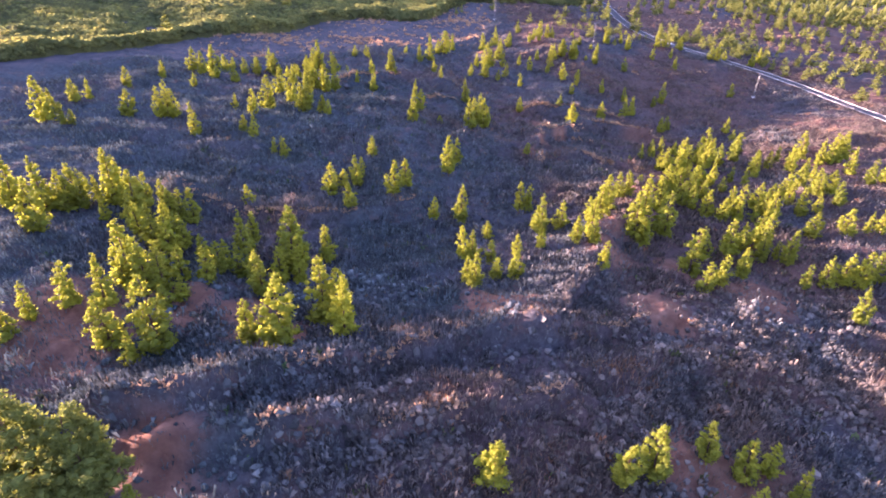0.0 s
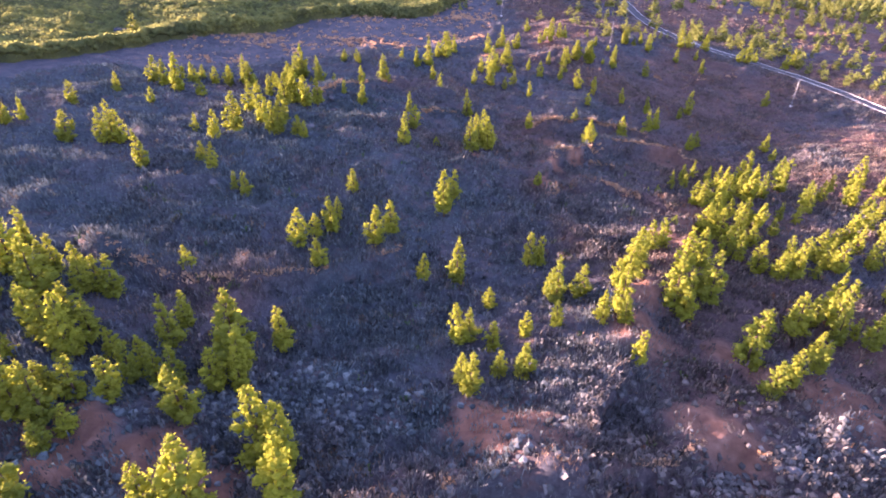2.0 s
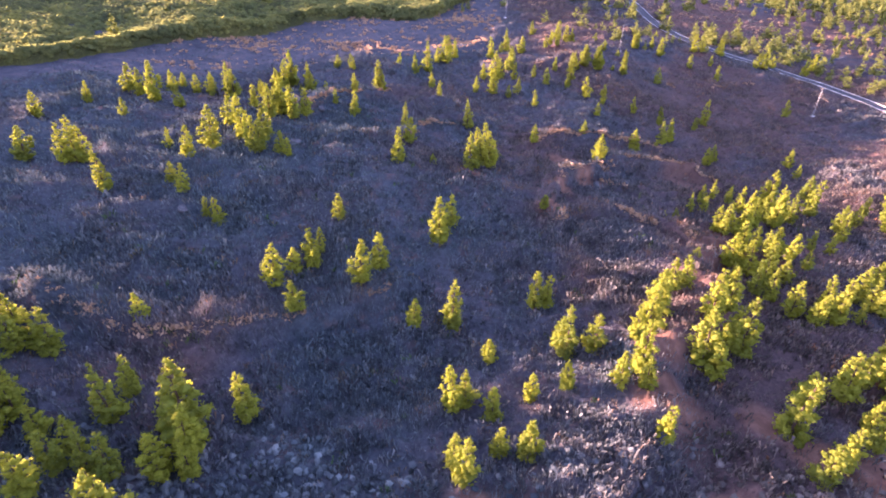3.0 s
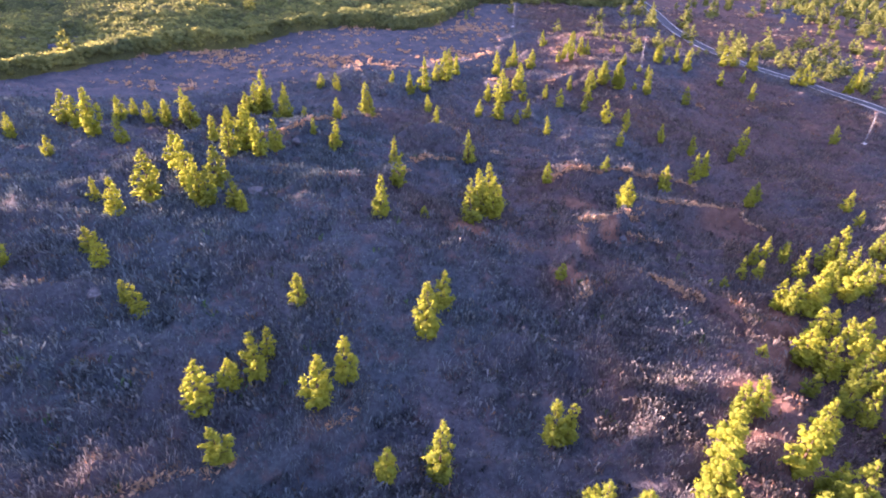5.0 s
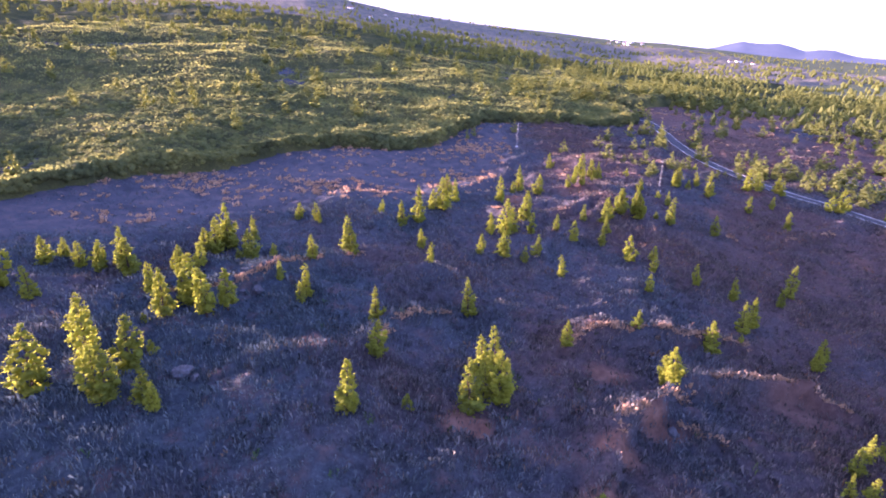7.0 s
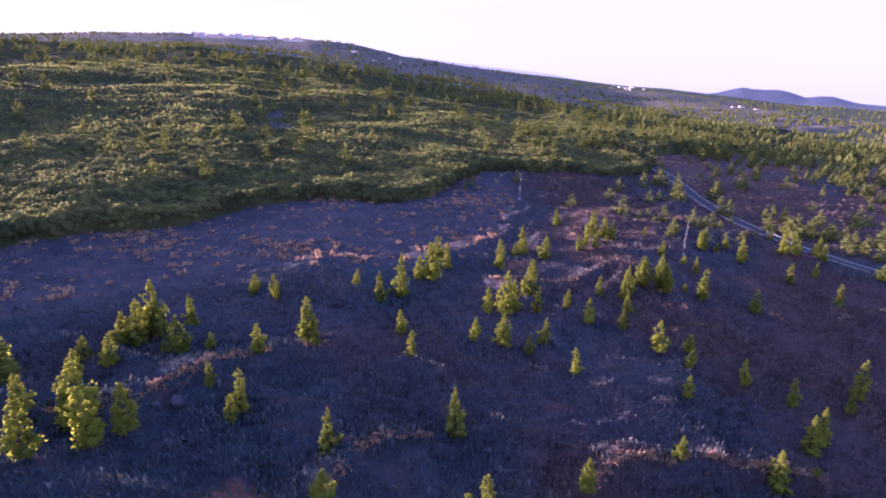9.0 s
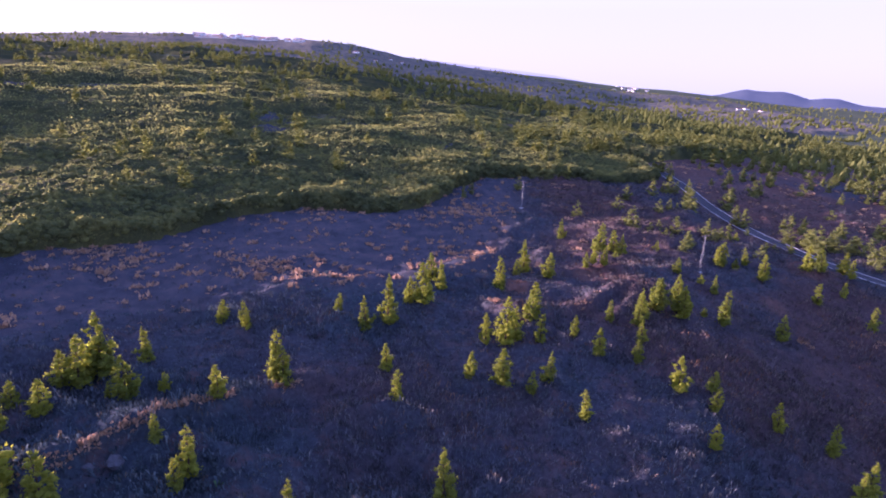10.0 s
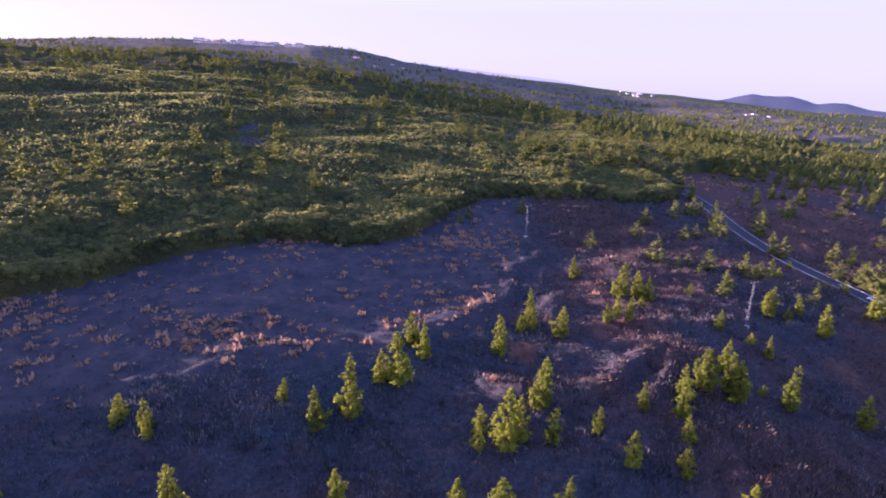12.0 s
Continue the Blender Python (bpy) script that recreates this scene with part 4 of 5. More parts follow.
def plant_pines():
    rng = random.Random(5)
    used = set()
    for x, y, high in SLOPE_PINES:
        k = BIG if high > 14 and y < 45 else rng.choice((3, 5)) if high < 5 else rng.choice((0, 1, 2, 4, 6, 7, 8, 9, 10))
        spread = rng.uniform(0.92, 1.24) * (1.2 if high < 6 else 1.08 if high < 10 else 1.0 if k != BIG else 1.15)
        s = high / 9.0
        a, b = np.array([x]), np.array([y])
        z = float(surface(a, b)[0])
        z += 0.6 * float((scrub_top(a, b)[0] - z) * scrub_cover(a, b)[0])
        m = pose(x, y, z - 0.25, rng.uniform(-2.5, 2.5), rng.uniform(-2.5, 2.5), rng.uniform(0, 360)) @ Matrix.Diagonal((s * spread, s * spread, s, 1))
        if k in used:
            tree = copy_thing(PINES[k], m)
        else:
            tree = PINES[k]
            used.add(k)
        tree.matrix_basis = m
        size = "small bushy" if high < 5 else "slender young" if high < 9 else "tall"
        ground = "on the sunlit spur" if x > 15 and y < 130 else "among grey dead brush" if y < 340 else "near the mountain road" if x > 110 else "on the upper burnt slope"
        tone = "dark green broad-crowned" if k == BIG else "yellow-green"
        tagged(tree, f"{size} {tone} pine tree {ground}", "pine tree", "pines on the burnt slope")


plant_pines()


def build_far_pines():
    rng = np.random.default_rng(31)
    kinds = [crown_shape(np.random.default_rng(40 + i), n, p, w, 0.05, GEM_V, GEM_F, 0.64) for i, (w, n, p) in enumerate(((2.2, 8, 5), (2.6, 8, 5), (2.0, 7, 5), (2.9, 8, 5), (2.3, 19, 10), (2.7, 20, 10), (2.1, 11, 8), (2.5, 11, 8)))]
    stem = np.array([[0.2, 0, -0.5], [-0.1, 0.17, -0.5], [-0.1, -0.17, -0.5], [0, 0, 6]])
    kinds = [(np.concatenate([v, stem]), np.concatenate([t, np.array([[0, 1, 3], [1, 2, 3], [2, 0, 3]]) + len(v)])) for v, t in kinds]
    spots = [(x, y, h) for x, y, h in FAR_PINES]  # those in plain sight, more finely leaved
    # open pine wood beyond the road, thicker away from it
    n = 9000
    x, y = rng.uniform(120, 640, n), rng.uniform(60, 1050, n)
    thick = 0.12 + 0.88 * smooth(-0.2, 0.4, ripple(x, y, 55, 61))
    east = x > np.interp(y, [p[1] for p in ROAD[::-1]], [p[0] for p in ROAD[::-1]])
    share = np.where(y < 430, 0.95, np.where((y < 590) & (x < 245), 0.12, 0.85))
    keep = (line_distance(x, y, ROAD) > 9) & east & (rng.uniform(0, 1, n) < thick * share)
    spots += list(zip(x[keep], y[keep], rng.uniform(4.5, 11.5, keep.sum())))[:2500]
    n = 1500
    x, y = rng.uniform(165, 400, n), rng.uniform(150, 640, n)
    east = x > np.interp(y, [p[1] for p in ROAD[::-1]], [p[0] for p in ROAD[::-1]])
    keep = (line_distance(x, y, ROAD) > 8) & east & (rng.uniform(0, 1, n) < (0.15 + smooth(-0.2, 0.5, ripple(x, y, 38, 62))) * np.where((y > 430) & (y < 600) & (x < 262), 0.15, 0.8))
    spots += list(zip(x[keep], y[keep], rng.uniform(5, 10, keep.sum())))[:900]
    # single pines that stand out of the scrub
    n = 5200
    x, y = rng.uniform(-700, 420, n), 400 + 1200 * rng.uniform(0, 1, n) ** 1.3
    share = 0.08 + 0.8 * smooth(0.0, 0.5, ripple(x, y, 70, 66)) * (0.3 + 0.7 * smooth(450, 800, y + 0.6 * x))
    keep = (scrub_cover(x, y) > 0.5) & (y > np.interp(x, EDGE_X, EDGE_Y) + 45) & (rng.uniform(0, 1, n) < share)
    spots += list(zip(x[keep], y[keep], rng.uniform(8, 13.5, keep.sum())))[:1500]
    cone_v = np.array([(0, 0, 9), *[(2.3 * math.cos(a), 2.3 * math.sin(a), 3.6) for a in (0, 1.26, 2.51, 3.77, 5.03)], *[(2.0 * math.cos(a), 2.0 * math.sin(a), 0.6) for a in (0.6, 1.9, 3.1, 4.4, 5.6)]])
    cone_f = np.array([f for i in range(5) for f in ((0, 1 + i, 1 + (i + 1) % 5), (1 + i, 6 + i, 1 + (i + 1) % 5), (1 + (i + 1) % 5, 6 + i, 6 + (i + 1) % 5))])
    n = 11000
    y = 900 + 1900 * rng.uniform(0, 1, n) ** 1.3
    x = rng.uniform(-0.85, 0.9, n) * (y - 100)
    town = np.abs(np.degrees(np.arctan2(x - EYE_X, y - EYE_Y)) + 21) < 6
    keep = (rng.uniform(0, 1, n) < smooth(-0.35, 0.5, ripple(x, y, 130, 67) + 0.5 * ripple(x, y, 40, 68))) & ~(town & (y > 1950))
    spots += list(zip(x[keep], y[keep], -rng.uniform(6, 11, keep.sum())))[:3200]
    n = 5200
    x, y = rng.uniform(260, 1500, n), rng.uniform(560, 1700, n)
    keep = (rng.uniform(0, 1, n) < 0.15 + smooth(-0.3, 0.5, ripple(x, y, 90, 69))) & (line_distance(x, y, ROAD) > 30)
    spots += list(zip(x[keep], y[keep], -rng.uniform(5, 10, keep.sum())))[:2600]
    at_x, at_y = np.array([p[0] for p in spots]), np.array([p[1] for p in spots])
    feet = land(at_x, at_y)
    feet = feet + 0.65 * (scrub_top(at_x, at_y) - feet) * scrub_cover(at_x, at_y)
    V, T, at = [], [], 0
    for k, ((x, y, h), foot) in enumerate(zip(spots, feet)):
        v, t = (cone_v, cone_f) if h < 0 else kinds[rng.integers(4, 6)] if k < len(FAR_PINES) else kinds[rng.integers(4, 6)] if y < 560 and x < 150 else kinds[rng.integers(6, 8)] if y < 640 and x < 420 else kinds[rng.integers(4)]
        h = abs(h)
        a, s = rng.uniform(0, 6.28), h / 9
        w = s * rng.uniform(1.05, 1.5)
        c, q = math.cos(a) * w, math.sin(a) * w
        V.append(np.stack([v[:, 0] * c - v[:, 1] * q + x, v[:, 0] * q + v[:, 1] * c + y, v[:, 2] * s + foot], -1))
        T.append(t + at)
        at += len(v)
    me = mesh_of("far_pines", np.concatenate(V), np.concatenate(T), FAR_NEEDLES)
    tagged(new("far_pines", me), "distant open wood of small grey-green pines", "pine wood", kind="stuff")


build_far_pines()


# ---- dead brush and dry grass ----
def burnt_ground(x, y):
    return (scrub_cover(x, y) < 0.1) & (line_distance(x, y, ROAD) > 4.5)


def stalks(x, y, z, high, wide, per, rng):
    """Bare upright twigs in small bunches, each a sliver that widens to its frayed top."""
    n = len(x)
    root = np.stack([x, y, z], -1)[:, None, :] + np.concatenate([rng.normal(0, 0.4, (n, per, 2)) * high[:, None, None], np.full((n, per, 1), -0.12)], -1)
    lean = rng.normal(0, 0.28, (n, per, 2))
    d = np.concatenate([lean, np.ones((n, per, 1))], -1)
    az = rng.uniform(0, math.pi, (n, per))
    side = np.stack([np.cos(az), np.sin(az), rng.normal(0, 0.4, (n, per))], -1)
    length = (high[:, None] * rng.uniform(0.55, 1.3, (n, per)))[..., None]
    w = (wide * rng.uniform(0.6, 1.4, (n, per)))[..., None]
    tip = root + d * length
    return np.stack([root, tip + side * w, tip + d * 0.18 * length - side * w], 2).reshape(-1, 3, 3)


# where sunlight is put into the brush as a paler tone: place and reach
SUNLIT_PATCHES = [(33, 224, 8), (20, 84, 12), (38, 92, 8), (36, 77, 9), (2, 104, 13), (46, 95, 6), (74, 88, 10), (45, 253, 5), (26, 237, 5)]


def build_brush():
    rng = np.random.default_rng(77)
    n = 350000
    x, y = rng.uniform(-150, 235, n), 28 + 500 * rng.uniform(0, 1, n) ** 1.3
    thick = smooth(-0.5, 0.3, ripple(x, y, 17, 71) + 0.6 * ripple(x, y, 5, 72))
    seen = np.abs(x - 8 - 0.02 * y) < 30 + 0.85 * y
    keep = seen & burnt_ground(x, y) & (rng.uniform(0, 1, n) < (0.55 + 0.45 * thick) * (1 - 0.82 * cleared_field(x, y)) * (1 - 0.4 * smooth(230, 420, y)) * (1 - 0.75 * soil(x, y)))
    x, y = x[keep], y[keep]
    # neighbouring bunches share their tone
    tone = np.clip(0.5 + 0.26 * ripple(x, y, 6, 74) + 0.24 * ripple(x, y, 2.0, 75) + rng.normal(0, 0.17, len(x)), 0, 1)
    # paler, taller growth hangs over the terrace rims; brush is darker and sparser at their feet
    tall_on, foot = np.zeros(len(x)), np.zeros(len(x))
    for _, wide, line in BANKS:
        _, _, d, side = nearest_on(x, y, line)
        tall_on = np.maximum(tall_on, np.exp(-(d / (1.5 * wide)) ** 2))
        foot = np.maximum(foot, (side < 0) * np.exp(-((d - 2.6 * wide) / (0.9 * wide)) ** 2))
    # lift the tone where low sun catches the slope
    pale = np.zeros(len(x))
    for px, py, reach in SUNLIT_PATCHES:
        pale = np.maximum(pale, np.exp(-((x - px) ** 2 + (y - py) ** 2) / reach ** 2))
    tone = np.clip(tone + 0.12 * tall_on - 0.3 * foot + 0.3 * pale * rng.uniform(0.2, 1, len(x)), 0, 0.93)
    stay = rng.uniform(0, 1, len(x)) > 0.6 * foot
    x, y, tone, tall_on = x[stay], y[stay], tone[stay], tall_on[stay]
    made, tones = [], []
    for lo, hi, per, high, wide in ((0, 150, 5, 0.85, 0.075), (150, 250, 4, 0.9, 0.095), (250, 600, 4, 0.8, 0.11)):
        mine = (y >= lo) & (y < hi)
        px, py = x[mine], y[mine]
        tall = (1 + 0.15 * tall_on[mine]) * (1 - 0.4 * cleared_field(px, py)) * high * rng.uniform(0.6, 1.4, len(px)) * (0.75 + 0.5 * smooth(-0.3, 0.5, ripple(px, py, 17, 71)))
        v = stalks(px, py, surface(px, py), tall, wide, per, rng)
        made.append(v)
        tones.append(np.repeat(tone[mine], per * 3))
    # coarser, bushier heads stand among them on the slope that lies close under the way
    cx, cy = rng.uniform(-80, 110, 30000), rng.uniform(44, 260, 30000)
    stay = burnt_ground(cx, cy) & (rng.uniform(0, 1, len(cx)) < (0.12 + 0.75 * smooth(-0.2, 0.5, ripple(cx, cy, 9, 76))) * (1 - 0.85 * soil(cx, cy)) * (1 - 0.5 * smooth(150, 240, cy)))
    cx, cy = cx[stay], cy[stay]
    made.append(stalks(cx, cy, surface(cx, cy), rng.uniform(0.8, 1.5, len(cx)), 0.2, 7, rng))
    tones.append(np.repeat(np.clip(0.5 + 0.25 * ripple(cx, cy, 4, 77) + rng.normal(0, 0.2, len(cx)), 0, 1), 21))
    v = np.concatenate(made).reshape(-1, 3)
    f = np.arange(len(v)).reshape(-1, 3)
    # low rounded bushes crowd the lowest terraces
    cx, cy = rng.uniform(-55, 95, 15000), rng.uniform(46, 116, 15000)
    stay = burnt_ground(cx, cy) & (rng.uniform(0, 1, len(cx)) < (0.2 + 0.8 * smooth(-0.2, 0.4, ripple(cx, cy, 11, 76))) * (1 - 0.85 * soil(cx, cy)) * smooth(116, 100, cy))
    cx, cy = cx[stay], cy[stay]
    wide = rng.uniform(0.3, 0.75, len(cx))
    ball = BALL_V[None] * (wide[:, None, None] * rng.uniform(0.5, 1.35, (len(cx), len(BALL_V), 1))) + np.stack([cx, cy, surface(cx, cy) + 0.25 * wide], -1)[:, None]
    own = 0.46 + 0.26 * ripple(cx, cy, 4, 77) + rng.normal(0, 0.17, len(cx))
    # the same painted sunlight on the rounded bushes
    for px, py, reach in SUNLIT_PATCHES:
        own = own + 0.18 * np.exp(-((cx - px) ** 2 + (cy - py) ** 2) / reach ** 2)
    f = np.concatenate([f, (BALL_F[None] + (np.arange(len(cx)) * len(BALL_V))[:, None, None]).reshape(-1, 3) + len(v)])
    v = np.concatenate([v, ball.reshape(-1, 3)])
    tones.append(np.repeat(np.clip(own, 0, 0.72), len(BALL_V)))
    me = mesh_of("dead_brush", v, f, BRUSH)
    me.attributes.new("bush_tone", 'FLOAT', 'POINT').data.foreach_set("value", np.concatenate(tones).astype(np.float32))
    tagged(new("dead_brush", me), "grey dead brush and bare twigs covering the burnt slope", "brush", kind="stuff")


def build_tufts():
    rng = np.random.default_rng(78)
    n = 12500
    x, y = rng.uniform(-125, 75, n), rng.uniform(285, 505, n)
    field = np.maximum(cleared_field(x, y), 0.2 * smooth(330, 360, y))
    clump = 0.10 + 0.6 * smooth(0.0, 0.9, ripple(x, y, 26, 81) + 0.6 * ripple(x, y * 2.2, 9, 82))
    keep = burnt_ground(x, y) & (rng.uniform(0, 1, n) < clump * field)
    ex, ey = rng.uniform(152, 300, 3000), rng.uniform(425, 600, 3000)
    east = burnt_ground(ex, ey) & (rng.uniform(0, 1, 3000) < 0.06 + 0.55 * smooth(0.0, 0.6, ripple(ex, ey, 20, 84)))
    rims = np.concatenate([smooth_line(line, 0.45) for _, _, line in BANKS if len(line) > 4])
    rims = rims[ripple(rims[:, 0], rims[:, 1], 7, 83) > np.where(rims[:, 1] < 125, 0.2, np.where(rims[:, 1] < 300, -0.35, 0.25))]
    rims = np.concatenate([rims, rims[(rims[:, 1] > 180) & (rims[:, 1] < 300)]])
    rims = rims + rng.normal(0, 0.38, rims.shape)
    x, y = np.concatenate([x[keep], ex[east], rims[:, 0]]), np.concatenate([y[keep], ey[east], rims[:, 1]])
    up = np.tile([[0, 0, 1.0]], (len(x), 1))
    size = 0.4 + 1.25 * rng.uniform(0, 1, len(x)) ** 2.2
    size[keep.sum() + east.sum():] *= 0.7
    v, f = blades(np.stack([x, y, surface(x, y) - 0.05], -1), up, size, size * 0.26, rng, 14)
    v = v.reshape(-1, 4, 3)
    v[:, :, :2] += (np.repeat(size, 14)[:, None] * rng.normal(0, 0.5, (len(x) * 14, 2)))[:, None, :]
    tagged(new("dry_grass", mesh_of("dry_grass", v.reshape(-1, 3), f, TUFT)), "pale tan dry grass tufts on the field and banks", "grass", kind="stuff")


build_brush()
build_tufts()


# ---- pylons ----
def build_pylon(x, y, high, turn):
    tower = new("power_pylon")
    foot = bmesh.new()
    box(foot, -0.75, 0.75, -0.75, 0.75, -1.0, 0.45, 0.06)
    part("concrete_base", foot, KERB, tower, "pale concrete footing block")
    w0, w1 = 0.27, 0.17

    def corner(i, z):
        w = w0 + (w1 - w0) * z / high
        return Vector((w * (1 if i in (0, 3) else -1), w * (1 if i in (0, 1) else -1), 0.4 + z))

    for i in range(4):
        part("leg", rod(bmesh.new(), corner(i, 0), corner(i, high), 0.036, 0.03, 4), STEEL, tower)
    n = 13
    for i in range(4):
        lace = bmesh.new()
        for k in range(n):
            a, b = high * k / n, high * (k + 1) / n
            i2 = (i + 1) % 4
            rod(lace, corner(i if k % 2 else i2, a), corner(i2 if k % 2 else i, b), 0.018, 0.018, 4)
        part("lattice_bracing", lace, STEEL, tower)
    arm = bmesh.new()
    box(arm, -1.6, 1.6, -0.07, 0.07, high - 0.1, high + 0.06)
    rod(arm, (-1.5, 0, high), (0, 0, high + 0.55), 0.03, 0.03, 4)
    rod(arm, (1.5, 0, high), (0, 0, high + 0.55), 0.03, 0.03, 4)
    part("crossarm", arm, STEEL, tower)
    for px in (-1.45, 0.0, 1.45):
        ins = bmesh.new()
        for k in range(3):
            rod(ins, (px, 0, high + 0.1 + 0.14 * k), (px, 0, high + 0.2 + 0.14 * k), 0.11, 0.05, 8)
        part("insulator", ins, PORCELAIN, tower)
    tower.matrix_basis = pose(x, y, float(surface(np.array([x]), np.array([y]))[0]), 0, 0, turn)
    tagged(tower, "grey steel lattice power pylon on a concrete base", "pylon", "pylons across the slope")


for px, py, ph, pt in ((97, 371, 13.5, 25), (39.8, 444, 13.0, 25), (177.3, 314, 13.0, 20)):
    build_pylon(px, py, ph, pt)


# ---- boulders ----
def build_boulder(x, y, size, seed):
    bm = bmesh.new()
    bmesh.ops.create_icosphere(bm, subdivisions=3, radius=1.0)
    off = Vector((seed * 7.1, seed * 3.3, 0))
    for v in bm.verts:
        p = v.co.copy()
        v.co = p * (1 + 0.42 * noise.noise(p * 1.1 + off) + 0.2 * noise.noise(p * 2.9 + off))
        v.co.z *= 0.7
    me = bpy.data.meshes.new("boulder")
    bm.to_mesh(me)
    bm.free()
    me.materials.append(ROCK)
    ob = new("boulder", me)
    ob.matrix_basis = pose(x, y, float(surface(np.array([x]), np.array([y]))[0]) + 0.2 * size, 0, 0, seed * 50) @ Matrix.Diagonal((size, size * 0.8, size, 1))
    tagged(ob, "pale grey weathered boulder lying in dead brush", "boulder", "boulders on the slope")


for i, (bx, by, bs) in enumerate(((-42.4, 213.5, 2.0), (-39.6, 212.6, 1.0), (-43, 255, 1.7), (-46, 253, 0.9), (53.5, 220.5, 1.3), (56.7, 89.5, 1.2), (62, 86, 0.9), (66, 201, 1.3), (63.2, 222, 1.9), (-59.5, 171.5, 1.4))):
    build_boulder(bx, by, bs, i + 1)


# ---- cars on the road ----
def build_car(x, y, turn, paint, label):
    car = new("car")
    body = bmesh.new()
    box(body, -0.85, 0.85, -2.1, 2.1, 0.3, 0.85, 0.12)
    part("body", body, paint, car)
    cabin = bmesh.new()
    box(cabin, -0.72, 0.72, -1.4, 0.9, 0.8, 1.42, 0.16)
    for v in cabin.verts:
        if v.co.z > 1.1:
            v.co.y = v.co.y * 0.72 - 0.08
            v.co.x *= 0.9
    part("window", cabin, CAR_GLASS, car, "dark tinted glass")
    roof = bmesh.new()
    box(roof, -0.6, 0.6, -1.0, 0.55, 1.40, 1.47, 0.03)
    part("roof", roof, paint, car)
    for sx in (-0.8, 0.8):
        for sy in (-1.3, 1.3):
            part("wheel", rod(bmesh.new(), (sx - 0.1, sy, 0.32), (sx + 0.1, sy, 0.32), 0.32, 0.32, 14), RUBBER, car)
    for sx in (-0.55, 0.55):
        lamp = bmesh.new()
        box(lamp, sx - 0.2, sx + 0.2, 2.06, 2.13, 0.6, 0.75, 0.02)
        part("headlight", lamp, LAMP, car)
    line = ROAD_LINE
    k = int(np.argmin(np.hypot(line[:, 0] - x, line[:, 1] - y)))
    z = float(np.mean(land(line[max(0, k - 6):k + 7, 0], line[max(0, k - 6):k + 7, 1]))) + 0.15
    car.matrix_basis = pose(x, y, z, 0, 0, turn)
    tagged(car, label, "car")


build_car(161.5, 412, 35, PAINT, "small white car on the asphalt mountain road")


# ---- far houses ----
def build_house(x, y, wide, deep, high, turn):
    house = new("house")
    part("wall", box(bmesh.new(), -wide / 2, wide / 2, -deep / 2, deep / 2, -3, high), WHITEWASH, house)
    roof = bmesh.new()
    e = 0.4
    a = [roof.verts.new(p) for p in ((-wide / 2 - e, -deep / 2 - e, high), (wide / 2 + e, -deep / 2 - e, high), (wide / 2 + e, deep / 2 + e, high), (-wide / 2 - e, deep / 2 + e, high))]
    b = [roof.verts.new(p) for p in ((-wide / 2 - e, 0, high + deep * 0.22), (wide / 2 + e, 0, high + deep * 0.22))]
    for f in ((a[0], a[1], b[1], b[0]), (a[2], a[3], b[0], b[1]), (a[1], a[2], b[1]), (a[3], a[0], b[0]), (a[3], a[2], a[1], a[0])):
        roof.faces.new(f)
    part("roof", roof, TILE, house)
    for k in range(3):
        wx = wide * (k - 1) * 0.3
        part("window", box(bmesh.new(), wx - 0.6, wx + 0.6, -deep / 2 - 0.05, -deep / 2 + 0.1, high * 0.35, high * 0.7), CAR_GLASS, house)
    house.matrix_basis = pose(x, y, float(land(x, y)), 0, 0, turn)
    tagged(house, "far whitewashed house with a tiled roof", "house", "far houses on the hillside")


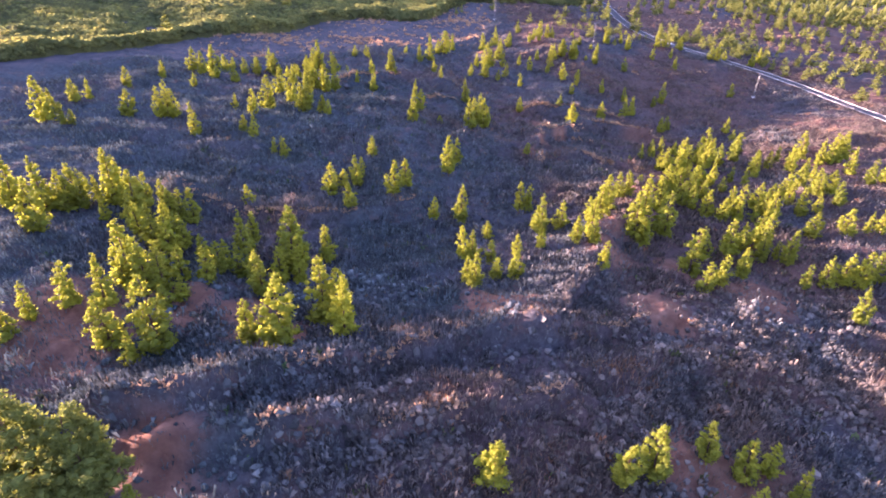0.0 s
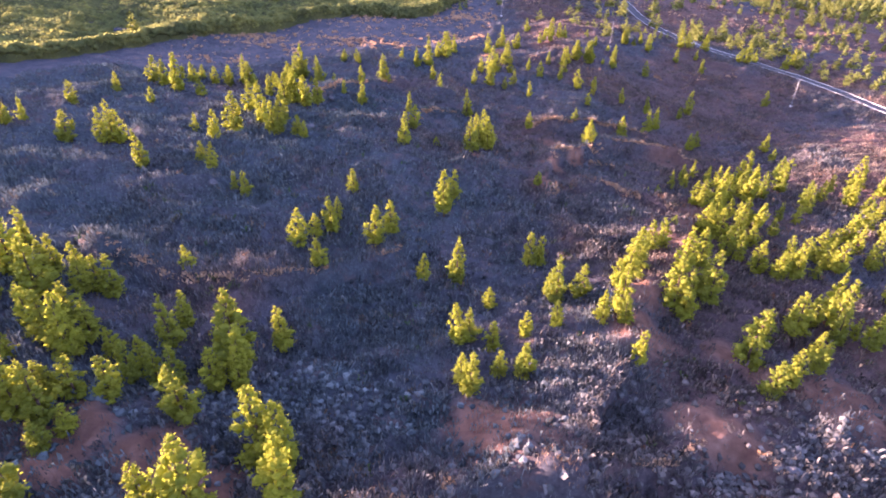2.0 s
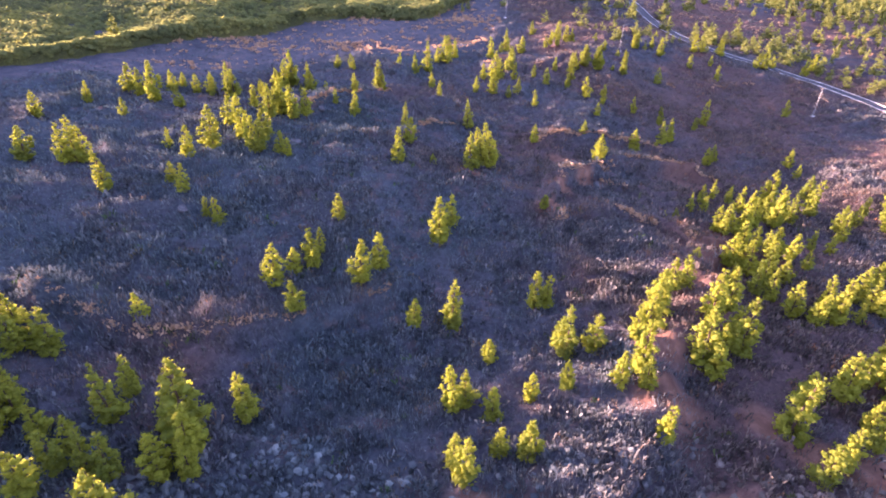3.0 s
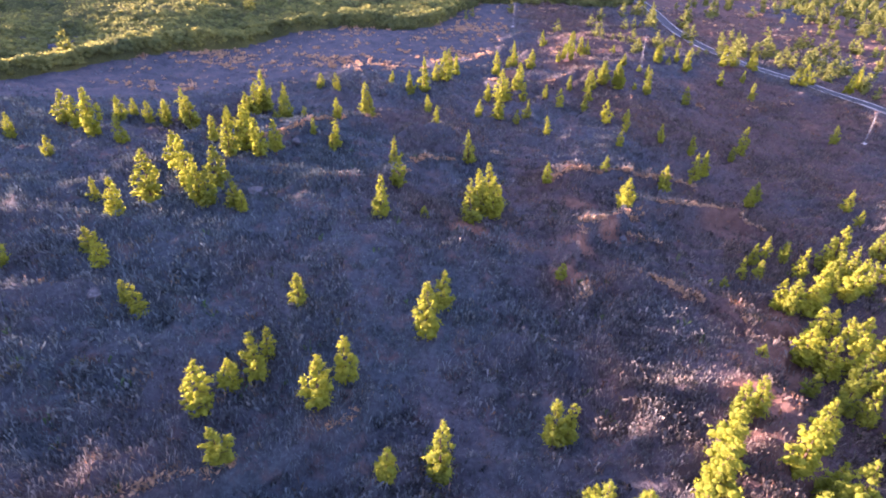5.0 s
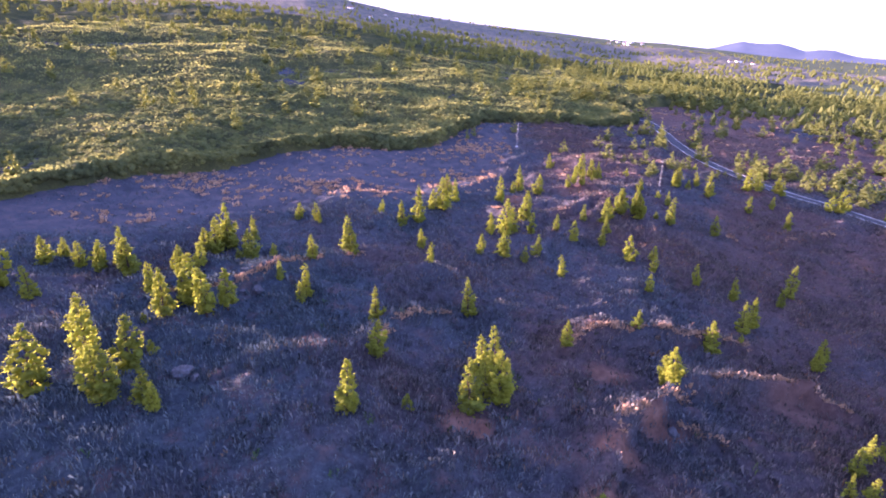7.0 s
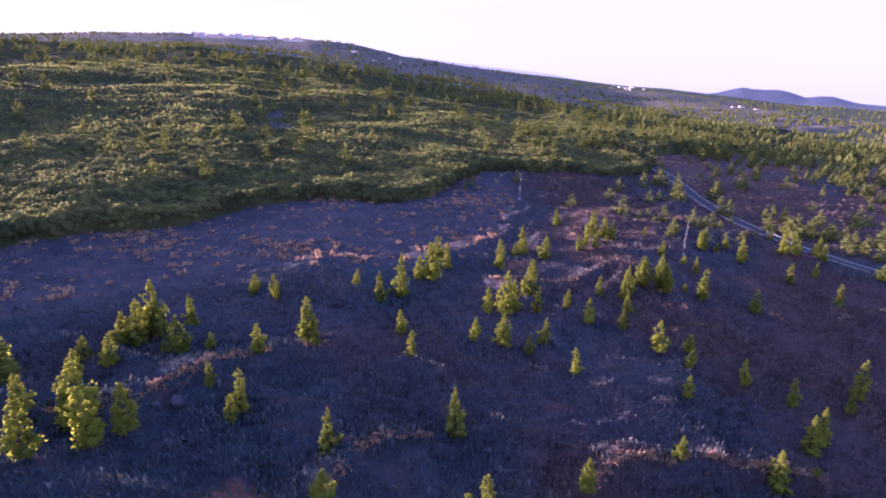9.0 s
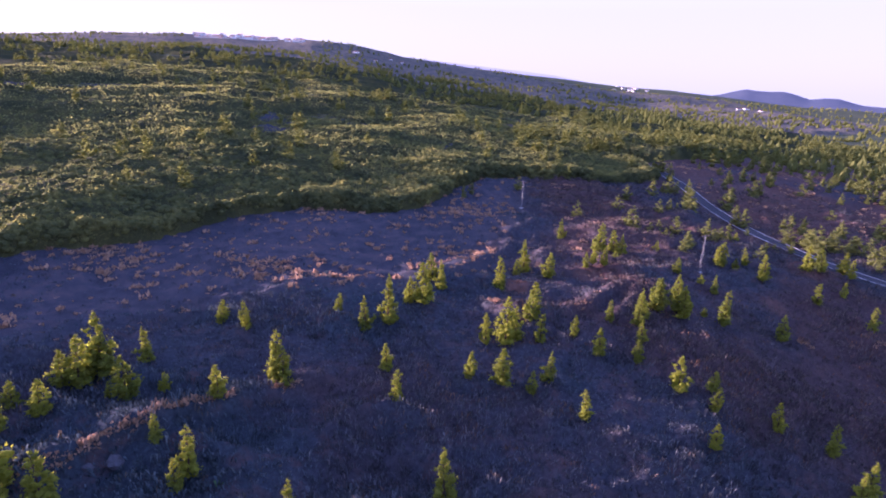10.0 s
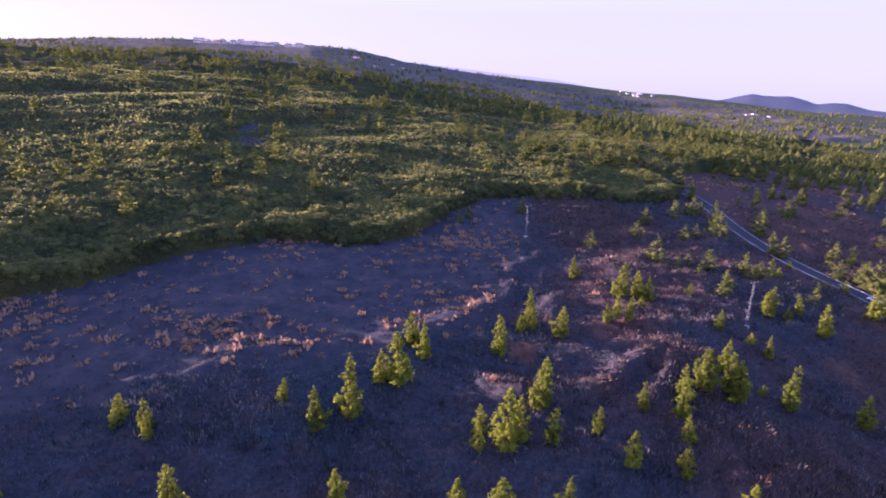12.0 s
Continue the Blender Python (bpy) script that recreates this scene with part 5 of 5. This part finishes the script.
def build_town():
    rng = random.Random(9)
    for _ in range(84):
        az, r = radians(rng.uniform(-26, -16)), rng.uniform(2250, 3500)
        build_house(EYE_X + r * math.sin(az), EYE_Y + r * math.cos(az), rng.uniform(14, 34), rng.uniform(10, 16), rng.uniform(6, 13), rng.uniform(-25, 25))
    for lo, hi, r0, r1, n in ((13.5, 17, 2700, 3500, 12), (-12, -7, 1700, 2100, 5), (24, 30, 1800, 2600, 6)):
        for _ in range(n):
            az, r = radians(rng.uniform(lo, hi)), rng.uniform(r0, r1)
            build_house(EYE_X + r * math.sin(az), EYE_Y + r * math.cos(az), rng.uniform(9, 20), rng.uniform(8, 12), rng.uniform(4, 8), rng.uniform(-30, 30))


build_town()


# ---- far blue mountains ----
def build_mountains(label, az_points, el_points, far, haze_colour, glow):
    """A ridge with its haze put in as a glow: directions and heights of its crest in degrees."""
    m, t, b = material("distant_mountain", 1.0)
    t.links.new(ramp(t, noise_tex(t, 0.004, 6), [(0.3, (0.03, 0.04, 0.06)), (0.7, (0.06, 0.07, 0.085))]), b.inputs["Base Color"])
    # emission stands in for the haze in front of the ridge
    b.inputs["Emission Color"].default_value = (*haze_colour, 1)
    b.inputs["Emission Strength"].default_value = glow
    az = np.linspace(az_points[0], az_points[-1], 120)
    peak = np.interp(az, az_points, el_points)
    rows = []
    for r, s in ((far - 300, -2.6), (far - 120, -0.7), (far, None), (far + 350, -1.5)):
        el = peak + 0.03 * ripple(az * 10, az * 0, 6, 91) if s is None else np.full(len(az), s)
        el = np.minimum(el, peak)
        d = np.radians(az)
        rows.append(np.stack([EYE_X + r * np.sin(d), EYE_Y + r * np.cos(d), 90 + r * np.tan(np.radians(el))], -1))
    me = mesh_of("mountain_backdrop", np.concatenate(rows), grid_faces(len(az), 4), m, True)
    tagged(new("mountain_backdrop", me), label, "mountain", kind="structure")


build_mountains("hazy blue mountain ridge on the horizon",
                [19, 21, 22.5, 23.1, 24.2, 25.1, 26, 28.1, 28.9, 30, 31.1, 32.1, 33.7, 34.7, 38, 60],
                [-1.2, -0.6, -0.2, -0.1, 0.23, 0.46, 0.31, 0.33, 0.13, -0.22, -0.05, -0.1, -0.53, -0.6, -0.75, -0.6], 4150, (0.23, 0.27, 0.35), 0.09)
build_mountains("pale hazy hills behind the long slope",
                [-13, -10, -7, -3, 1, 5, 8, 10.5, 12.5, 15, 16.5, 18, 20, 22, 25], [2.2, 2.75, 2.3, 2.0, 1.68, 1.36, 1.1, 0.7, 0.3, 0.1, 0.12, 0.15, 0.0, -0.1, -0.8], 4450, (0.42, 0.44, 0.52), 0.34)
